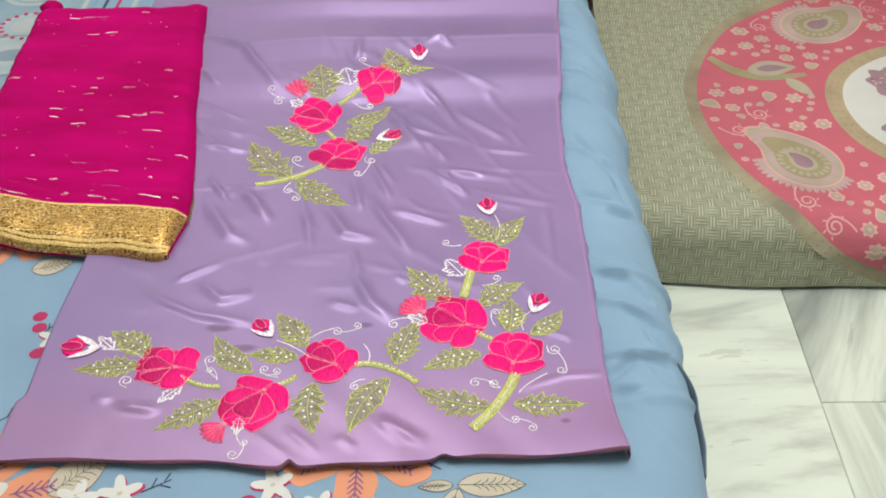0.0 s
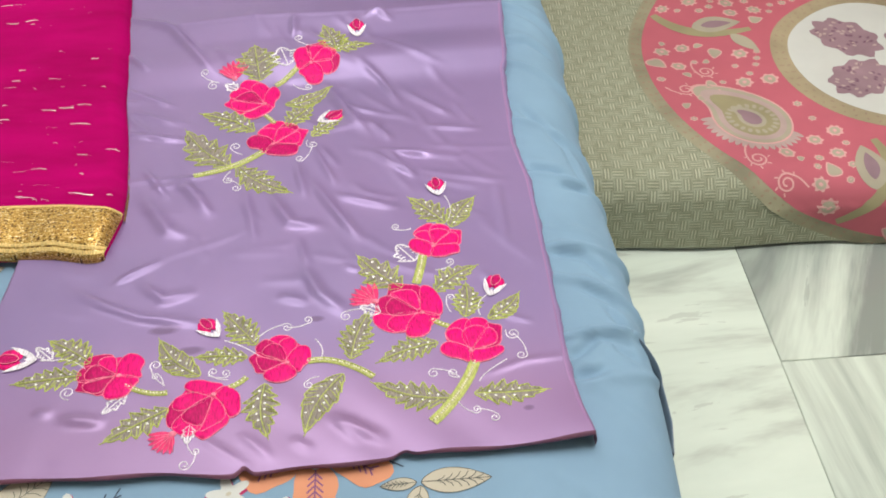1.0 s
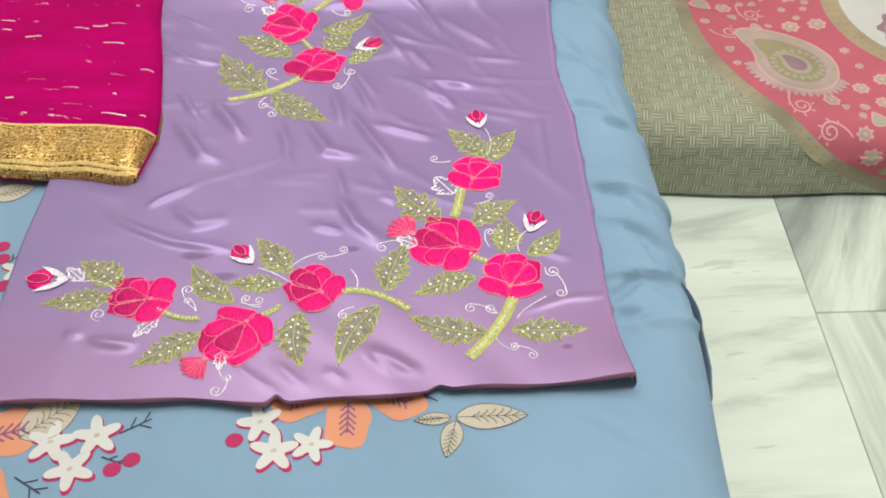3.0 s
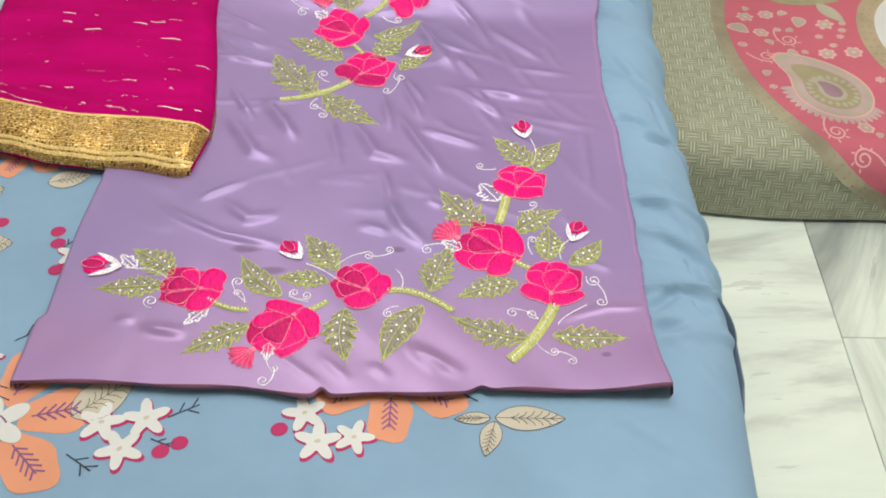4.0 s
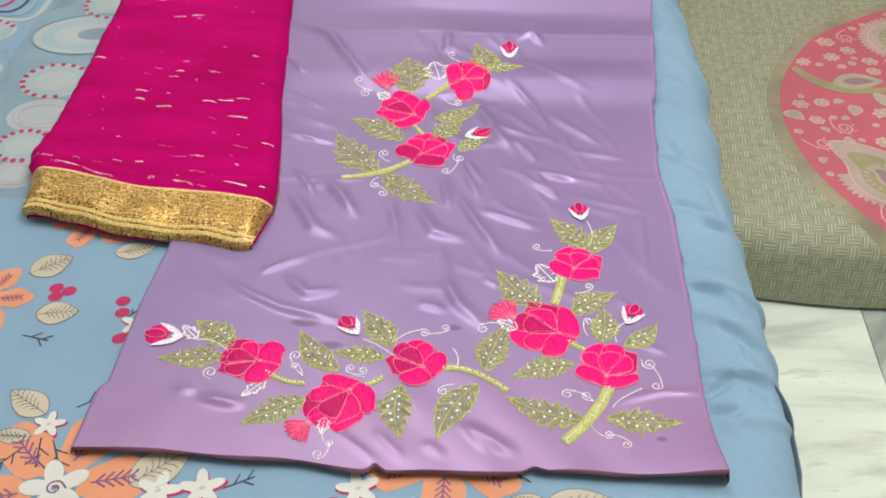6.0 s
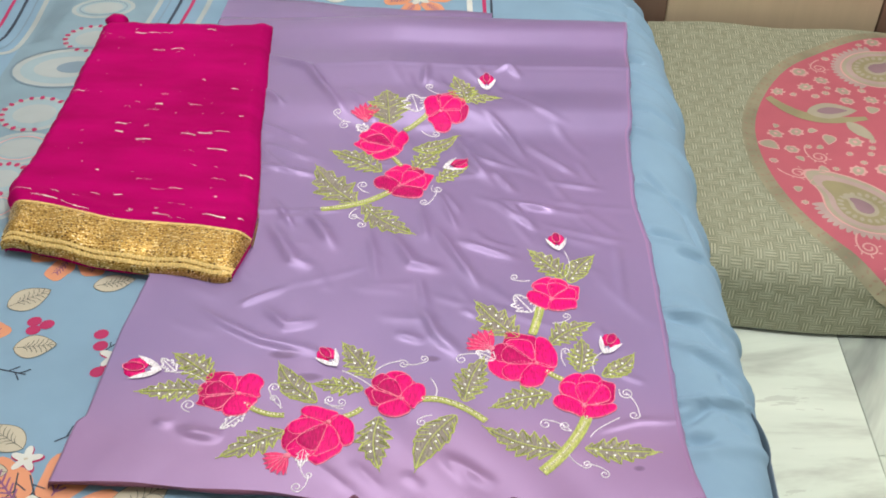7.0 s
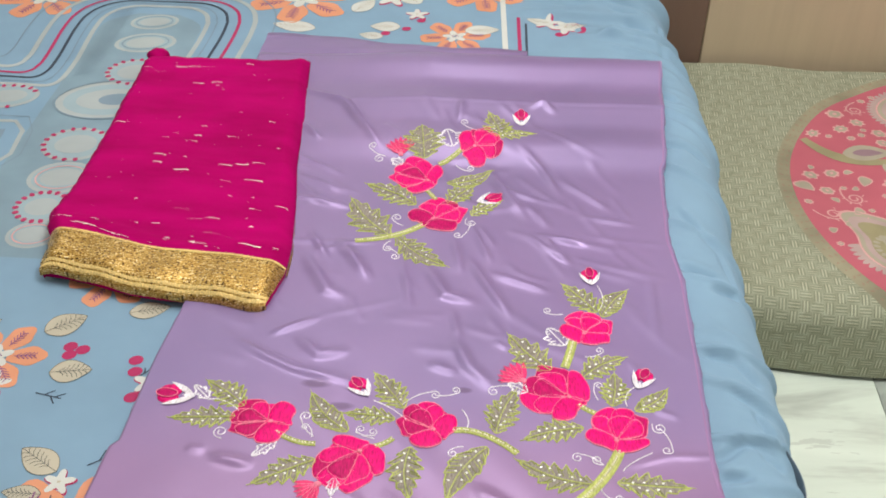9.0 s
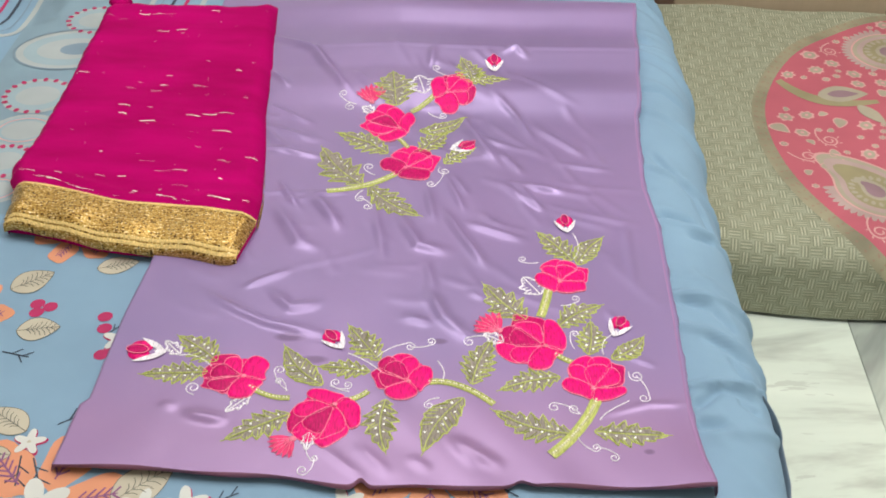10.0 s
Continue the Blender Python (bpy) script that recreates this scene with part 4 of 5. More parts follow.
def satin_height(X, Y):
    Z = 0.5120 + 0.0006 * waves(X, Y, 8, 0.15) * np.clip(0.3 + 2 * (Y - 0.1), 0.3, 1) + 0.00012 * waves(X, Y, 12, 0.05)
    for folds, w, h in ((BROAD_FOLDS, 0.0066, 0.0032), (NARROW_FOLDS, 0.0046, 0.0022), (FAINT_FOLDS, 0.0042, 0.0015)):
        for k, pts in enumerate(folds):
            Z = Z + fold(X, Y, pts, w * (0.85 + 0.3 * math.sin(k * 2.4) ** 2), h * (1.0 + 1.5 * pts[1] / 1000))
    rng = random.Random(31)
    for k in range(70):
        cx, cy = rng.uniform(-0.22, 0.25), rng.uniform(0.20, 0.70)
        a = math.radians(rng.choice((-50, -35, -60, -15, 10)) + rng.uniform(-14, 14))
        l = rng.uniform(0.02, 0.05)
        Z = Z + ridge(X, Y, cx - l * math.cos(a), cy - l * math.sin(a), cx + l * math.cos(a), cy + l * math.sin(a), rng.uniform(0.004, 0.006), rng.uniform(0.0006, 0.0015) * (0.6 + cy))
    slant = (X + 0.8 * Y) + 0.02 * np.sin(Y * 14 + 2 * np.sin(X * 9))
    Z = Z + 0.0004 * np.sin(slant * 80 + 3 * np.sin(Y * 7)) * np.clip((0.6 - Y) / 0.1, 0, 1) * (0.5 + 0.5 * np.sin(X * 11 + Y * 17))
    # a corner of the hem stands up a little
    Z = Z + 0.010 * np.exp(-((X - 0.305) ** 2 + (Y + 0.01) ** 2) / 0.05 ** 2)
    # the upper end is folded over: soft rolls along the fold, with a sharp lip between them
    at = Y + 0.003 * np.sin(X * 7 + 1) + 0.0015 * np.sin(X * 19)
    side = np.clip((X + 0.30) / 0.26, 0.25, 1)
    for shift in (-0.006, -0.003, 0.0, 0.003, 0.006):
        Z = Z + 0.2 * side * np.interp(at + shift, [0.575, 0.590, 0.630, 0.645, 0.680, 0.722, 0.730, 0.785, 0.800, 0.835, 0.850, 0.885],
                                       [0, 0.002, 0.0145, 0.0150, 0.0120, 0.0215, 0.0212, 0.0100, 0.0110, 0.0240, 0.0245, 0.0160])
    Z = Z + 0.0016 * side * np.clip((at - 0.7225) / 0.004, 0, 1) * np.clip((0.78 - at) / 0.05, 0, 1)
    Z = Z - 0.006 * np.clip((Y - 0.865) / 0.02, 0, 1)
    return Z


SATIN_Z = Relief(-0.33, 0.33, -0.03, 0.93, 0.0025, satin_height)


def on_satin(x, y, lift=0.0):
    return Vector((x, y, SATIN_Z(x, y) + lift))


def satin_piece():
    cloth = tagged(new("satin_suit_piece"), "lavender satin suit piece with embroidered pink roses, spread on the bed", "fabric")
    bm = bmesh.new()
    rows, nx, ny = [], 230, 320
    for j in range(ny + 1):
        v = j / ny
        row = []
        for i in range(nx + 1):
            u = i / nx
            yy = v * 0.885
            x = left_x(yy) + (right_x(yy) - left_x(yy)) * u
            y = hem_y(x) * (1 - v) ** 6 + yy
            row.append(on_satin(x, y))
        # rounded borders down to the sheet
        l, r = row[0], row[-1]
        w = 0.0012 * math.sin(yy * 90) + 0.0006 * math.sin(yy * 240)
        left = [Vector((l.x - 0.002 + w, l.y, 0.5015)), Vector((l.x - 0.002 + w, l.y, (l.z + 0.5) / 2))]
        right = [Vector((r.x + 0.002 + w, r.y, (r.z + 0.5) / 2)), Vector((r.x + 0.001 + w, r.y, 0.5015))]
        rows.append(left + row + right)
    first, last = rows[0], rows[-1]
    under = []
    for k, (dy, dz) in enumerate(((0.010, 1.0), (0.004, 0.80), (-0.0008, 0.45), (-0.0018, 0.15))):
        under.append([Vector((p.x, p.y + dy + 0.0012 * math.sin(p.x * 60), max(0.5012, p.z - 0.0115 * dz))) for p in first])
    back = [[Vector((p.x, p.y + 0.003, 0.5012 + (p.z - 0.5012) * k)) for p in last] for k in (0.6, 0.0)]
    grid_mesh(bm, rows + back)
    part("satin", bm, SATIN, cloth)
    bm = bmesh.new()
    grid_mesh(bm, under + rows[:1])
    # the shade on the hem's underside is painted as a darker plum
    part("hem", bm, HEM_SHADE, cloth, "turned hem edge with its shade put into the plum colour")
    # the lower layer that shows past the fold
    bm = bmesh.new()
    rows = []
    for j in range(14):
        y = 0.80 + 0.0125 * j
        rows.append([Vector((-0.318 + 0.425 * i / 60, y - 0.030 * (i / 60) * (j / 13) + 0.002 * math.sin(i * 0.4), 0.5055 + 0.0025 * math.sin(i * 0.13 + j * 0.5) + 0.002 * math.sin(j * 0.9))) for i in range(61)])
    rows.append([Vector((p.x, p.y + 0.002, 0.5005)) for p in rows[-1]])
    grid_mesh(bm, rows)
    part("lower_layer", bm, SATIN, cloth)
    # the selvedge along the side
    bm = bmesh.new()
    ribbon(bm, [(right_x(y) - 0.004, y) for y in np.linspace(0.01, 0.88, 90)], 0.002, on_satin, 0.0002, 0, 0.0003)
    part("selvedge", bm, SELVEDGE, cloth)
    return cloth


# satin hem colour with the edge's own shade painted in
HEM_SHADE = cloth_mat("plum_hem_shade", (0.170, 0.062, 0.110), 0.6, 0.2)
SELVEDGE = cloth_mat("pink_lavender_selvedge", (0.30, 0.165, 0.34), 0.5, 0.1)
SUIT = satin_piece()

# ---- embroidery, in millimetres on the satin ----
ROSES = [
    (-154, 110, 34, 30, -147, 109),
    (-61, 62, 35, 35, -51, 77),
    (10, 118, 30, 30, 17, 111),
    (141, 171, 37, 39, 153, 166),
    (202, 124, 33, 31, 199, 110),
    (176, 272, 30, 28, 173, 264),
    (-37, 556, 35, 39, -22, 545),
    (-3, 470, 36, 34, -8, 462),
    (43, 621, 30, 38, 38, 617),
]
LEAVES_HEM = [
    (-176, 128, -216, 157, 0.55),
    (-182, 113, -239, 108, 0.4),
    (-67, 102, -106, 147, 0.45),
    (-93, 64, -143, 34, 0.45),
    (-14, 138, -45, 180, 0.5),
    (-22, 122, -67, 126, 0.45),
    (-3, 86, 1, 30, 0.5),
    (72, 92, 40, 32, 0.45),
    (80, 111, 97, 165, 0.5),
]
LEAVES_SPRAY = [
    (135, 203, 95, 249, 0.55),
    (169, 195, 210, 225, 0.5),
    (198, 157, 202, 199, 0.6),
    (221, 152, 252, 181, 0.5),
    (167, 125, 114, 107, 0.42),
    (175, 53, 110, 75, 0.4),
    (197, 57, 258, 55, 0.4),
    (188, 301, 155, 342, 0.5),
    (194, 294, 221, 336, 0.5),
]
LEAVES_TOP = [
    (-60, 424, -110, 489, 0.5),
    (-51, 422, 6, 375, 0.42),
    (-33, 490, -93, 528, 0.45),
    (-30, 594, -38, 654, 0.8),
    (4, 539, 55, 566, 0.45),
    (7, 496, 35, 536, 0.55),
    (38, 472, 71, 501, 0.45),
    (70, 639, 55, 691, 0.6),
    (64, 638, 111, 649, 0.45),
]
STEMS = [
    (-138, 97, -117, 86, -96, 84, 4),
    (-38, 85, -29, 89, -21, 96, 4),
    (38, 111, 68, 108, 102, 86, 5),
    (160, 250, 156, 230, 150, 208, 6.5),
    (201, 96, 183, 60, 155, 27, 7.5),
    (163, 156, 171, 150, 180, 145, 4),
]
STEMS_TOP = [
    (-100, 409, -58, 422, -19, 449, 6),
    (-10, 582, 4, 594, 19, 611, 5),
    (-21, 522, -15, 514, -8, 503, 4),
]
BUDS = [
    (-234, 137, -269, 140, 1),
    (-54, 154, -66, 169, 1),
    (226, 186, 235, 206, 1),
    (184, 350, 182, 374, 1),
]
BUDS_TOP = [
    (99, 675, 98, 703, 1),
    (48, 502, 75, 516, 1),
]
FANS = [
    (107, 186, 85, 206, 1),
    (-86, 34, -104, 17, 1),
]
FANS_TOP = [
    (-63, 599, -66, 629, 1),
]
WHITE_LEAVES = [
    (-135, 85, -155, 64, 0.4),
    (-215, 136, -233, 153, 0.5),
    (151, 243, 133, 269, 0.8),
    (-71, 42, -72, 22, 0.5),
    (111, 170, 91, 181, 0.6),
]
WHITE_LEAVES_TOP = [
    (6, 615, -4, 652, 0.8),
    (-59, 581, -75, 591, 0.7),
]
THREADS = [
    (-215, 134, -197, 133, -179, 120),
    (-46, 146, -28, 137, -10, 122),
    (213, 157, 213, 173, 223, 186),
    (190, 303, 196, 323, 191, 347),
    (203, 71, 212, 82, 233, 97),
    (49, 109, 52, 125, 45, 140),
]
CURLS = [
    (-99, 93, -111, 119, 6.0),
    (-101, 92, -110, 105, 4.0),
    (-17, 141, 16, 158, 6.0),
    (16, 158, 37, 167, 5.0),
    (-189, 83, -192, 92, 7.0),
    (-72, 28, -63, 13, 4.0),
    (-63, 13, -72, -1, 6.0),
    (-59, 102, -42, 103, 5.0),
    (-39, 95, -54, 106, 5.0),
    (102, 176, 76, 168, 6.0),
    (150, 294, 133, 299, 5.0),
    (172, 226, 188, 238, 5.0),
    (184, 164, 185, 185, 5.0),
    (185, 78, 160, 85, 6.0),
    (185, 78, 179, 84, 5.0),
    (180, 50, 197, 38, 5.0),
    (197, 38, 213, 27, 5.0),
    (236, 135, 243, 130, 7.0),
    (243, 130, 248, 101, 6.0),
    (49, 91, 39, 82, 5.0),
]
CURLS_TOP = [
    (-83, 595, -102, 613, 6.0),
    (-83, 595, -91, 590, 7.0),
    (46, 649, 20, 676, 6.0),
    (13, 583, 32, 578, 6.0),
    (-45, 445, -54, 461, 7.0),
    (33, 464, 39, 455, 7.0),
    (39, 455, 24, 431, 6.0),
    (-57, 413, -59, 398, 6.0),
    (-59, 398, -49, 383, 6.0),
]


def mm(*values):
    return [v / 1000 for v in values]


RNG = random.Random(11)


def bead(bm, x, y, r, at, lift, mat=0):
    c = at(x, y, lift)
    bmesh.ops.create_icosphere(bm, subdivisions=1, radius=r, matrix=Matrix.Translation(c) @ Matrix.Diagonal((1, 1, 0.7, 1)))
    if mat:
        for f in bm.faces[-20:]:
            f.material_index = mat


def sequins(spots, parent, r=0.00135):
    bm = bmesh.new()
    for x, y in spots:
        n = 8
        tilt_x, tilt_y = RNG.uniform(-0.3, 0.3), RNG.uniform(-0.3, 0.3)
        c = on_satin(x, y, 0.0010)
        top = bm.verts.new(c + Vector((0, 0, 0.0005)))
        ring = [bm.verts.new(c + Vector((r * math.cos(a), r * math.sin(a), r * (tilt_x * math.cos(a) + tilt_y * math.sin(a))))) for a in (6.2832 * k / n for k in range(n))]
        for k in range(n):
            bm.faces.new((top, ring[k], ring[(k + 1) % n]))
    tagged(part("sequin_scatter", bm, SEQUIN, parent, "small silver sequins", smooth=False), kind="stuff")


PETALS = [
    ((-0.25, 0.30), (-0.85, 0.25), (-1.00, 0.55), (-0.76, 0.90), (-0.36, 1.00), (-0.08, 0.80)),
    ((0.20, 0.35), (0.28, 0.90), (0.55, 0.88), (0.80, 0.92), (0.84, 0.55), (0.98, 0.30), (0.50, 0.05)),
    ((-0.30, 0.40), (-0.42, 0.92), (-0.05, 1.04), (0.34, 0.97), (0.40, 0.60), (0.10, 0.20)),
    ((0.00, 0.02), (-0.45, 0.10), (-0.92, 0.30), (-0.86, 0.58), (-0.52, 0.66), (-0.20, 0.40)),
    ((0.00, 0.02), (0.20, 0.45), (0.42, 0.80), (0.70, 0.66), (0.84, 0.30), (0.45, 0.12)),
    ((0.00, 0.00), (-0.30, 0.34), (-0.46, 0.64), (-0.05, 0.80), (0.38, 0.74), (0.20, 0.40)),
    ((0.06, 0.04), (-0.40, 0.16), (-0.94, 0.20), (-0.98, -0.06), (-0.66, -0.30), (-0.30, -0.28), (0.06, -0.40)),
    ((-0.06, 0.02), (0.45, 0.14), (0.94, 0.30), (1.04, 0.04), (0.84, -0.16), (0.56, -0.30), (0.02, -0.38)),
]


def softened(pts, rounds=2):
    """A closed outline with its corners cut."""
    for _ in range(rounds):
        out = []
        for (ax, ay), (bx, by) in zip(pts, pts[1:] + pts[:1]):
            out += [(0.75 * ax + 0.25 * bx, 0.75 * ay + 0.25 * by), (0.25 * ax + 0.75 * bx, 0.25 * ay + 0.75 * by)]
        pts = out
    return pts


def rose(x, y, rx, ry, hx, hy, seed):
    """A satin-stitched rose: cupped petals round its heart, two drooping ones below, edged in pale thread."""
    x, y, rx, ry, hx, hy = mm(x, y, rx * 0.92, ry * 0.93, hx, hy)
    rng = random.Random(seed)
    flip = rng.choice((-1, 1))
    ex, ey = (hx - x) / rx, (hy - y) / ry
    away = math.atan2(-ey, -ex) if math.hypot(ex, ey) > 0.15 else rng.uniform(1.2, 1.9)
    c, sn = math.cos(away - math.pi / 2), math.sin(away - math.pi / 2)
    hl = (0.45 * math.sin(away - math.pi / 2), -0.45 * math.cos(away - math.pi / 2))

    def place(u, v):
        u, v = u * flip * 1.02, (v - 0.31) / 0.67
        px, py = c * u - sn * v, sn * u + c * v
        k = max(0.0, 1 - px * px - py * py)
        px, py = px + (ex - hl[0]) * k, py + (ey - hl[1]) * k
        return (x + rx * px, y + ry * py)

    backing = bmesh.new()
    rim = []
    for k in range(60):
        a = 6.2832 * k / 60
        q = 0.86 + 0.06 * math.cos(5 * a + seed)
        rim.append((x + rx * q * math.cos(a), y + ry * q * math.sin(a)))
    blob(backing, rim, (x, y), on_satin, 0.0003, 0, rings=4)
    ob = part("rose", backing, PINK, SUIT, "hot pink embroidered rose")
    stitch = bmesh.new()
    for k, shape in enumerate(PETALS):
        wob = [(u + rng.uniform(-0.07, 0.07) * (abs(u) > 0.1), v + rng.uniform(-0.06, 0.06) * (abs(u) > 0.1)) for u, v in shape]
        line = [place(u, v) for u, v in softened(wob)]
        mx, my = sum(p[0] for p in line) / len(line), sum(p[1] for p in line) / len(line)
        lift = 0.0005 + 0.00013 * k
        bm = bmesh.new()
        blob(bm, line, (mx, my), on_satin, lift, 0, 0.0005, rings=3)
        dark = rng.random() < (0.45 if k < 3 else 0.22)
        part("petal", bm, CRIMSON if dark else PINK, ob)
        ribbon(stitch, line + line[:2], rng.uniform(0.0008, 0.0012), on_satin, lift + 0.0004, 0, 0.0003)
    heart = place(0.0, 0.0)
    blob(stitch, oval(heart[0], heart[1], 0.0026, 0.0022, 0, 12), heart, on_satin, 0.0020, 0, 0.0006)
    part("outline_stitch", stitch, PALE, ob, "pale pink outline stitching")


def leaf_sides(x0, y0, x1, y1, wide, bend, teeth, depth, n=60):
    """Both sides of a pointed leaf, with saw teeth that lean towards the tip, and its midrib."""
    dx, dy = x1 - x0, y1 - y0

    def spot(t, off):
        off += bend * math.sin(math.pi * t)
        return (x0 + dx * t - dy * off, y0 + dy * t + dx * off)

    sides = []
    for sign in (1, -1):
        side = []
        for i in range(n + 1):
            t = i / n
            w = wide * 0.5 * min(1.0, (t / 0.38)) ** 0.6 * (1 - max(0.0, (t - 0.38) / 0.62) ** 1.7)
            if 0.08 < t < 0.985:
                q = (t * teeth + (0.35 if sign > 0 else 0.0)) % 1.0
                w *= 1 + depth * (q ** 1.3 - 0.42)
            side.append(spot(t, sign * w))
        sides.append(side)
    return sides[0], sides[1], [spot(i / 20, 0.0) for i in range(21)], spot


def leaf(x0, y0, x1, y1, wide, seed):
    """A pointed leaf: a thin net filling, loose green stitches along its toothed edges and rib, with sequins."""
    x0, y0, x1, y1 = mm(x0, y0, x1, y1)
    x1, y1 = x1 + 0.12 * (x1 - x0), y1 + 0.12 * (y1 - y0)
    rng = random.Random(seed)
    bend = rng.uniform(-0.10, 0.10)
    plain = seed % 5 == 2
    teeth, depth = rng.choice((5, 6, 7)), (0.18 if plain else 0.68)
    a, b, rib, spot = leaf_sides(x0, y0, x1, y1, wide * 0.92, bend, teeth, depth)
    bm = bmesh.new()
    strip_fill(bm, a, b, on_satin, 0.0005, 1)
    for line in (a, b):
        ribbon(bm, line, 0.0016, on_satin, 0.0007, 0, 0.0006)
        inner = [(p[0] + (q[0] - p[0]) * 0.10, p[1] + (q[1] - p[1]) * 0.10) for p, q in zip(line[3:-3], (rib[min(20, round(i / 3))] for i in range(3, 58)))]
        ribbon(bm, inner, 0.0009, on_satin, 0.0007, 2, 0.0003)
    ribbon(bm, rib, 0.0013, on_satin, 0.0010, 0, 0.0007)
    ribbon(bm, [spot(t, 0.022) for t in (0.05 + 0.9 * i / 12 for i in range(13))], 0.0007, on_satin, 0.0008, 2, 0.0003)
    for sign, side in ((1, a), (-1, b)):
        for k in range(teeth * 2):
            t = 0.12 + 0.80 * (k + rng.uniform(-0.2, 0.2)) / (teeth * 2)
            q = side[min(59, int((t + 0.08) * 60))]
            p = spot(t - 0.05, 0.0)
            reach = rng.uniform(0.45, 0.95) if t < 0.6 else rng.uniform(0.0, 0.4)
            start = (q[0] + (p[0] - q[0]) * reach, q[1] + (p[1] - q[1]) * reach)
            ribbon(bm, [start, ((start[0] + q[0]) / 2, (start[1] + q[1]) / 2), q], rng.uniform(0.0010, 0.0019), on_satin, 0.0009, rng.choice((0, 0, 2)), 0.0005, taper=True)
    # a few long stitches run out past the tip and the base
    ribbon(bm, [spot(0.80, 0.0), spot(1.0, 0.01), spot(1.07, 0.0)], 0.0012, on_satin, 0.0008, 0, 0.0004, taper=True)
    ob = part("leaf", bm, [GREEN, LEAF_NET, DARK_GREEN], SUIT, "green embroidered leaf")
    spots = []
    n = 9 if math.hypot(x1 - x0, y1 - y0) > 0.06 else 7
    for k in range(n):
        t = 0.16 + 0.62 * (k + rng.uniform(-0.45, 0.45)) / n
        off = (1 if k % 2 else -1) * wide * rng.uniform(0.10, 0.26) * math.sin(math.pi * t)
        spots.append(spot(t, off))
    sequins(spots, ob, 0.0013)


def stem(xa, ya, xm, ym, xc, yc, width):
    xa, ya, xm, ym, xc, yc, w = mm(xa, ya, xm, ym, xc, yc, width * 1.25)
    line = through_mid((xa, ya), (xm, ym), (xc, yc), 30)
    bm = bmesh.new()
    ribbon(bm, line, w, on_satin, 0.0007, 1, 0.0002)
    for side in (-1, 1):
        shifted = []
        for i, (x, y) in enumerate(line):
            ax, ay = line[max(i - 1, 0)]
            bx, by = line[min(i + 1, 29)]
            l = math.hypot(bx - ax, by - ay)
            shifted.append((x - side * (by - ay) / l * w * 0.42, y + side * (bx - ax) / l * w * 0.42))
        ribbon(bm, shifted, w * 0.36, on_satin, 0.0011, 0, 0.0008)
    ob = part("stem", bm, [GREEN, STEM_FILL], SUIT, "green embroidered stem")
    bm = bmesh.new()
    total = math.hypot(xc - xa, yc - ya)
    n = max(4, int(total / 0.0034))
    for k in range(n):
        x, y = line[int(29 * (k + 0.5) / n)]
        bead(bm, x, y, 0.0012, on_satin, 0.0018)
    tagged(part("beading", bm, PEARL, ob, "row of pearly beads"), kind="stuff")


def bud(x0, y0, x1, y1, kind):
    """A rosebud from its calyx to its tip: red petals held by two white sepals."""
    x0, y0, x1, y1 = mm(x0, y0, x1, y1)
    dx, dy = x1 - x0, y1 - y0
    l = math.hypot(dx, dy)
    ux, uy = dx / l, dy / l
    l = max(l, 0.027)

    def w(px, py):
        return (x0 + l * (px * ux - py * uy), y0 + l * (px * uy + py * ux))

    bm = bmesh.new()
    for k, (c, a, b, mat) in enumerate((((0.62, 0.15), 0.31, 0.21, 0), ((0.62, -0.15), 0.31, 0.21, 0), ((0.70, 0), 0.32, 0.17, 1))):
        cx, cy = w(*c)
        blob(bm, oval(cx, cy, a * l, b * l, math.atan2(uy, ux), 20), (cx, cy), on_satin, 0.0010 + 0.0005 * k, mat, 0.0006)
    ring_line(bm, *w(0.70, 0), 0.32 * l, 0.17 * l, 0.0009, on_satin, 2, math.atan2(uy, ux), 0.0028)
    ob = part("rosebud", bm, [PINK, CRIMSON, PALE], SUIT, "small pink embroidered rosebud")
    for s in (1, -1):
        bm = bmesh.new()
        a, b, _ = leaf_outline(*w(-0.12, 0), *w(0.72, 0.46 * s), 0.20, n=12, bend=0.03 * s)
        strip_fill(bm, a, b, on_satin, 0.0017, 0)
        part("sepal", bm, WHITE, ob, "white embroidered sepal")
    bm = bmesh.new()
    a, b, _ = leaf_outline(*w(-0.15, 0), *w(0.22, 0), 0.55, n=10)
    strip_fill(bm, a, b, on_satin, 0.0020, 0)
    part("calyx", bm, WHITE, ob, "white embroidered calyx")


def fan(x0, y0, x1, y1, kind):
    x0, y0, x1, y1 = mm(x0, y0, x1, y1)
    ang, l = math.atan2(y1 - y0, x1 - x0), max(math.hypot(x1 - x0, y1 - y0), 0.024)
    bm = bmesh.new()
    blob(bm, oval(x0, y0, 0.0035, 0.003, 0, 12), (x0, y0), on_satin, 0.0014, 0, 0.0006)
    ob = part("fan_bud", bm, PALE, SUIT, "coral pink embroidered fan bud")
    for k in range(7):
        bm = bmesh.new()
        a = ang + (k - 3) * 0.27
        q = l * (1 - 0.02 * abs(k - 3))
        s, t, _ = leaf_outline(x0, y0, x0 + q * math.cos(a), y0 + q * math.sin(a), 0.25, n=10)
        strip_fill(bm, s, t, on_satin, 0.0009 + 0.0002 * (k % 2), 0)
        ribbon(bm, [(x0, y0), (x0 + q * 0.9 * math.cos(a + 0.13), y0 + q * 0.9 * math.sin(a + 0.13))], 0.0007, on_satin, 0.0016, 1, 0.0002)
        part("petal", bm, [CORAL, PALE], ob)


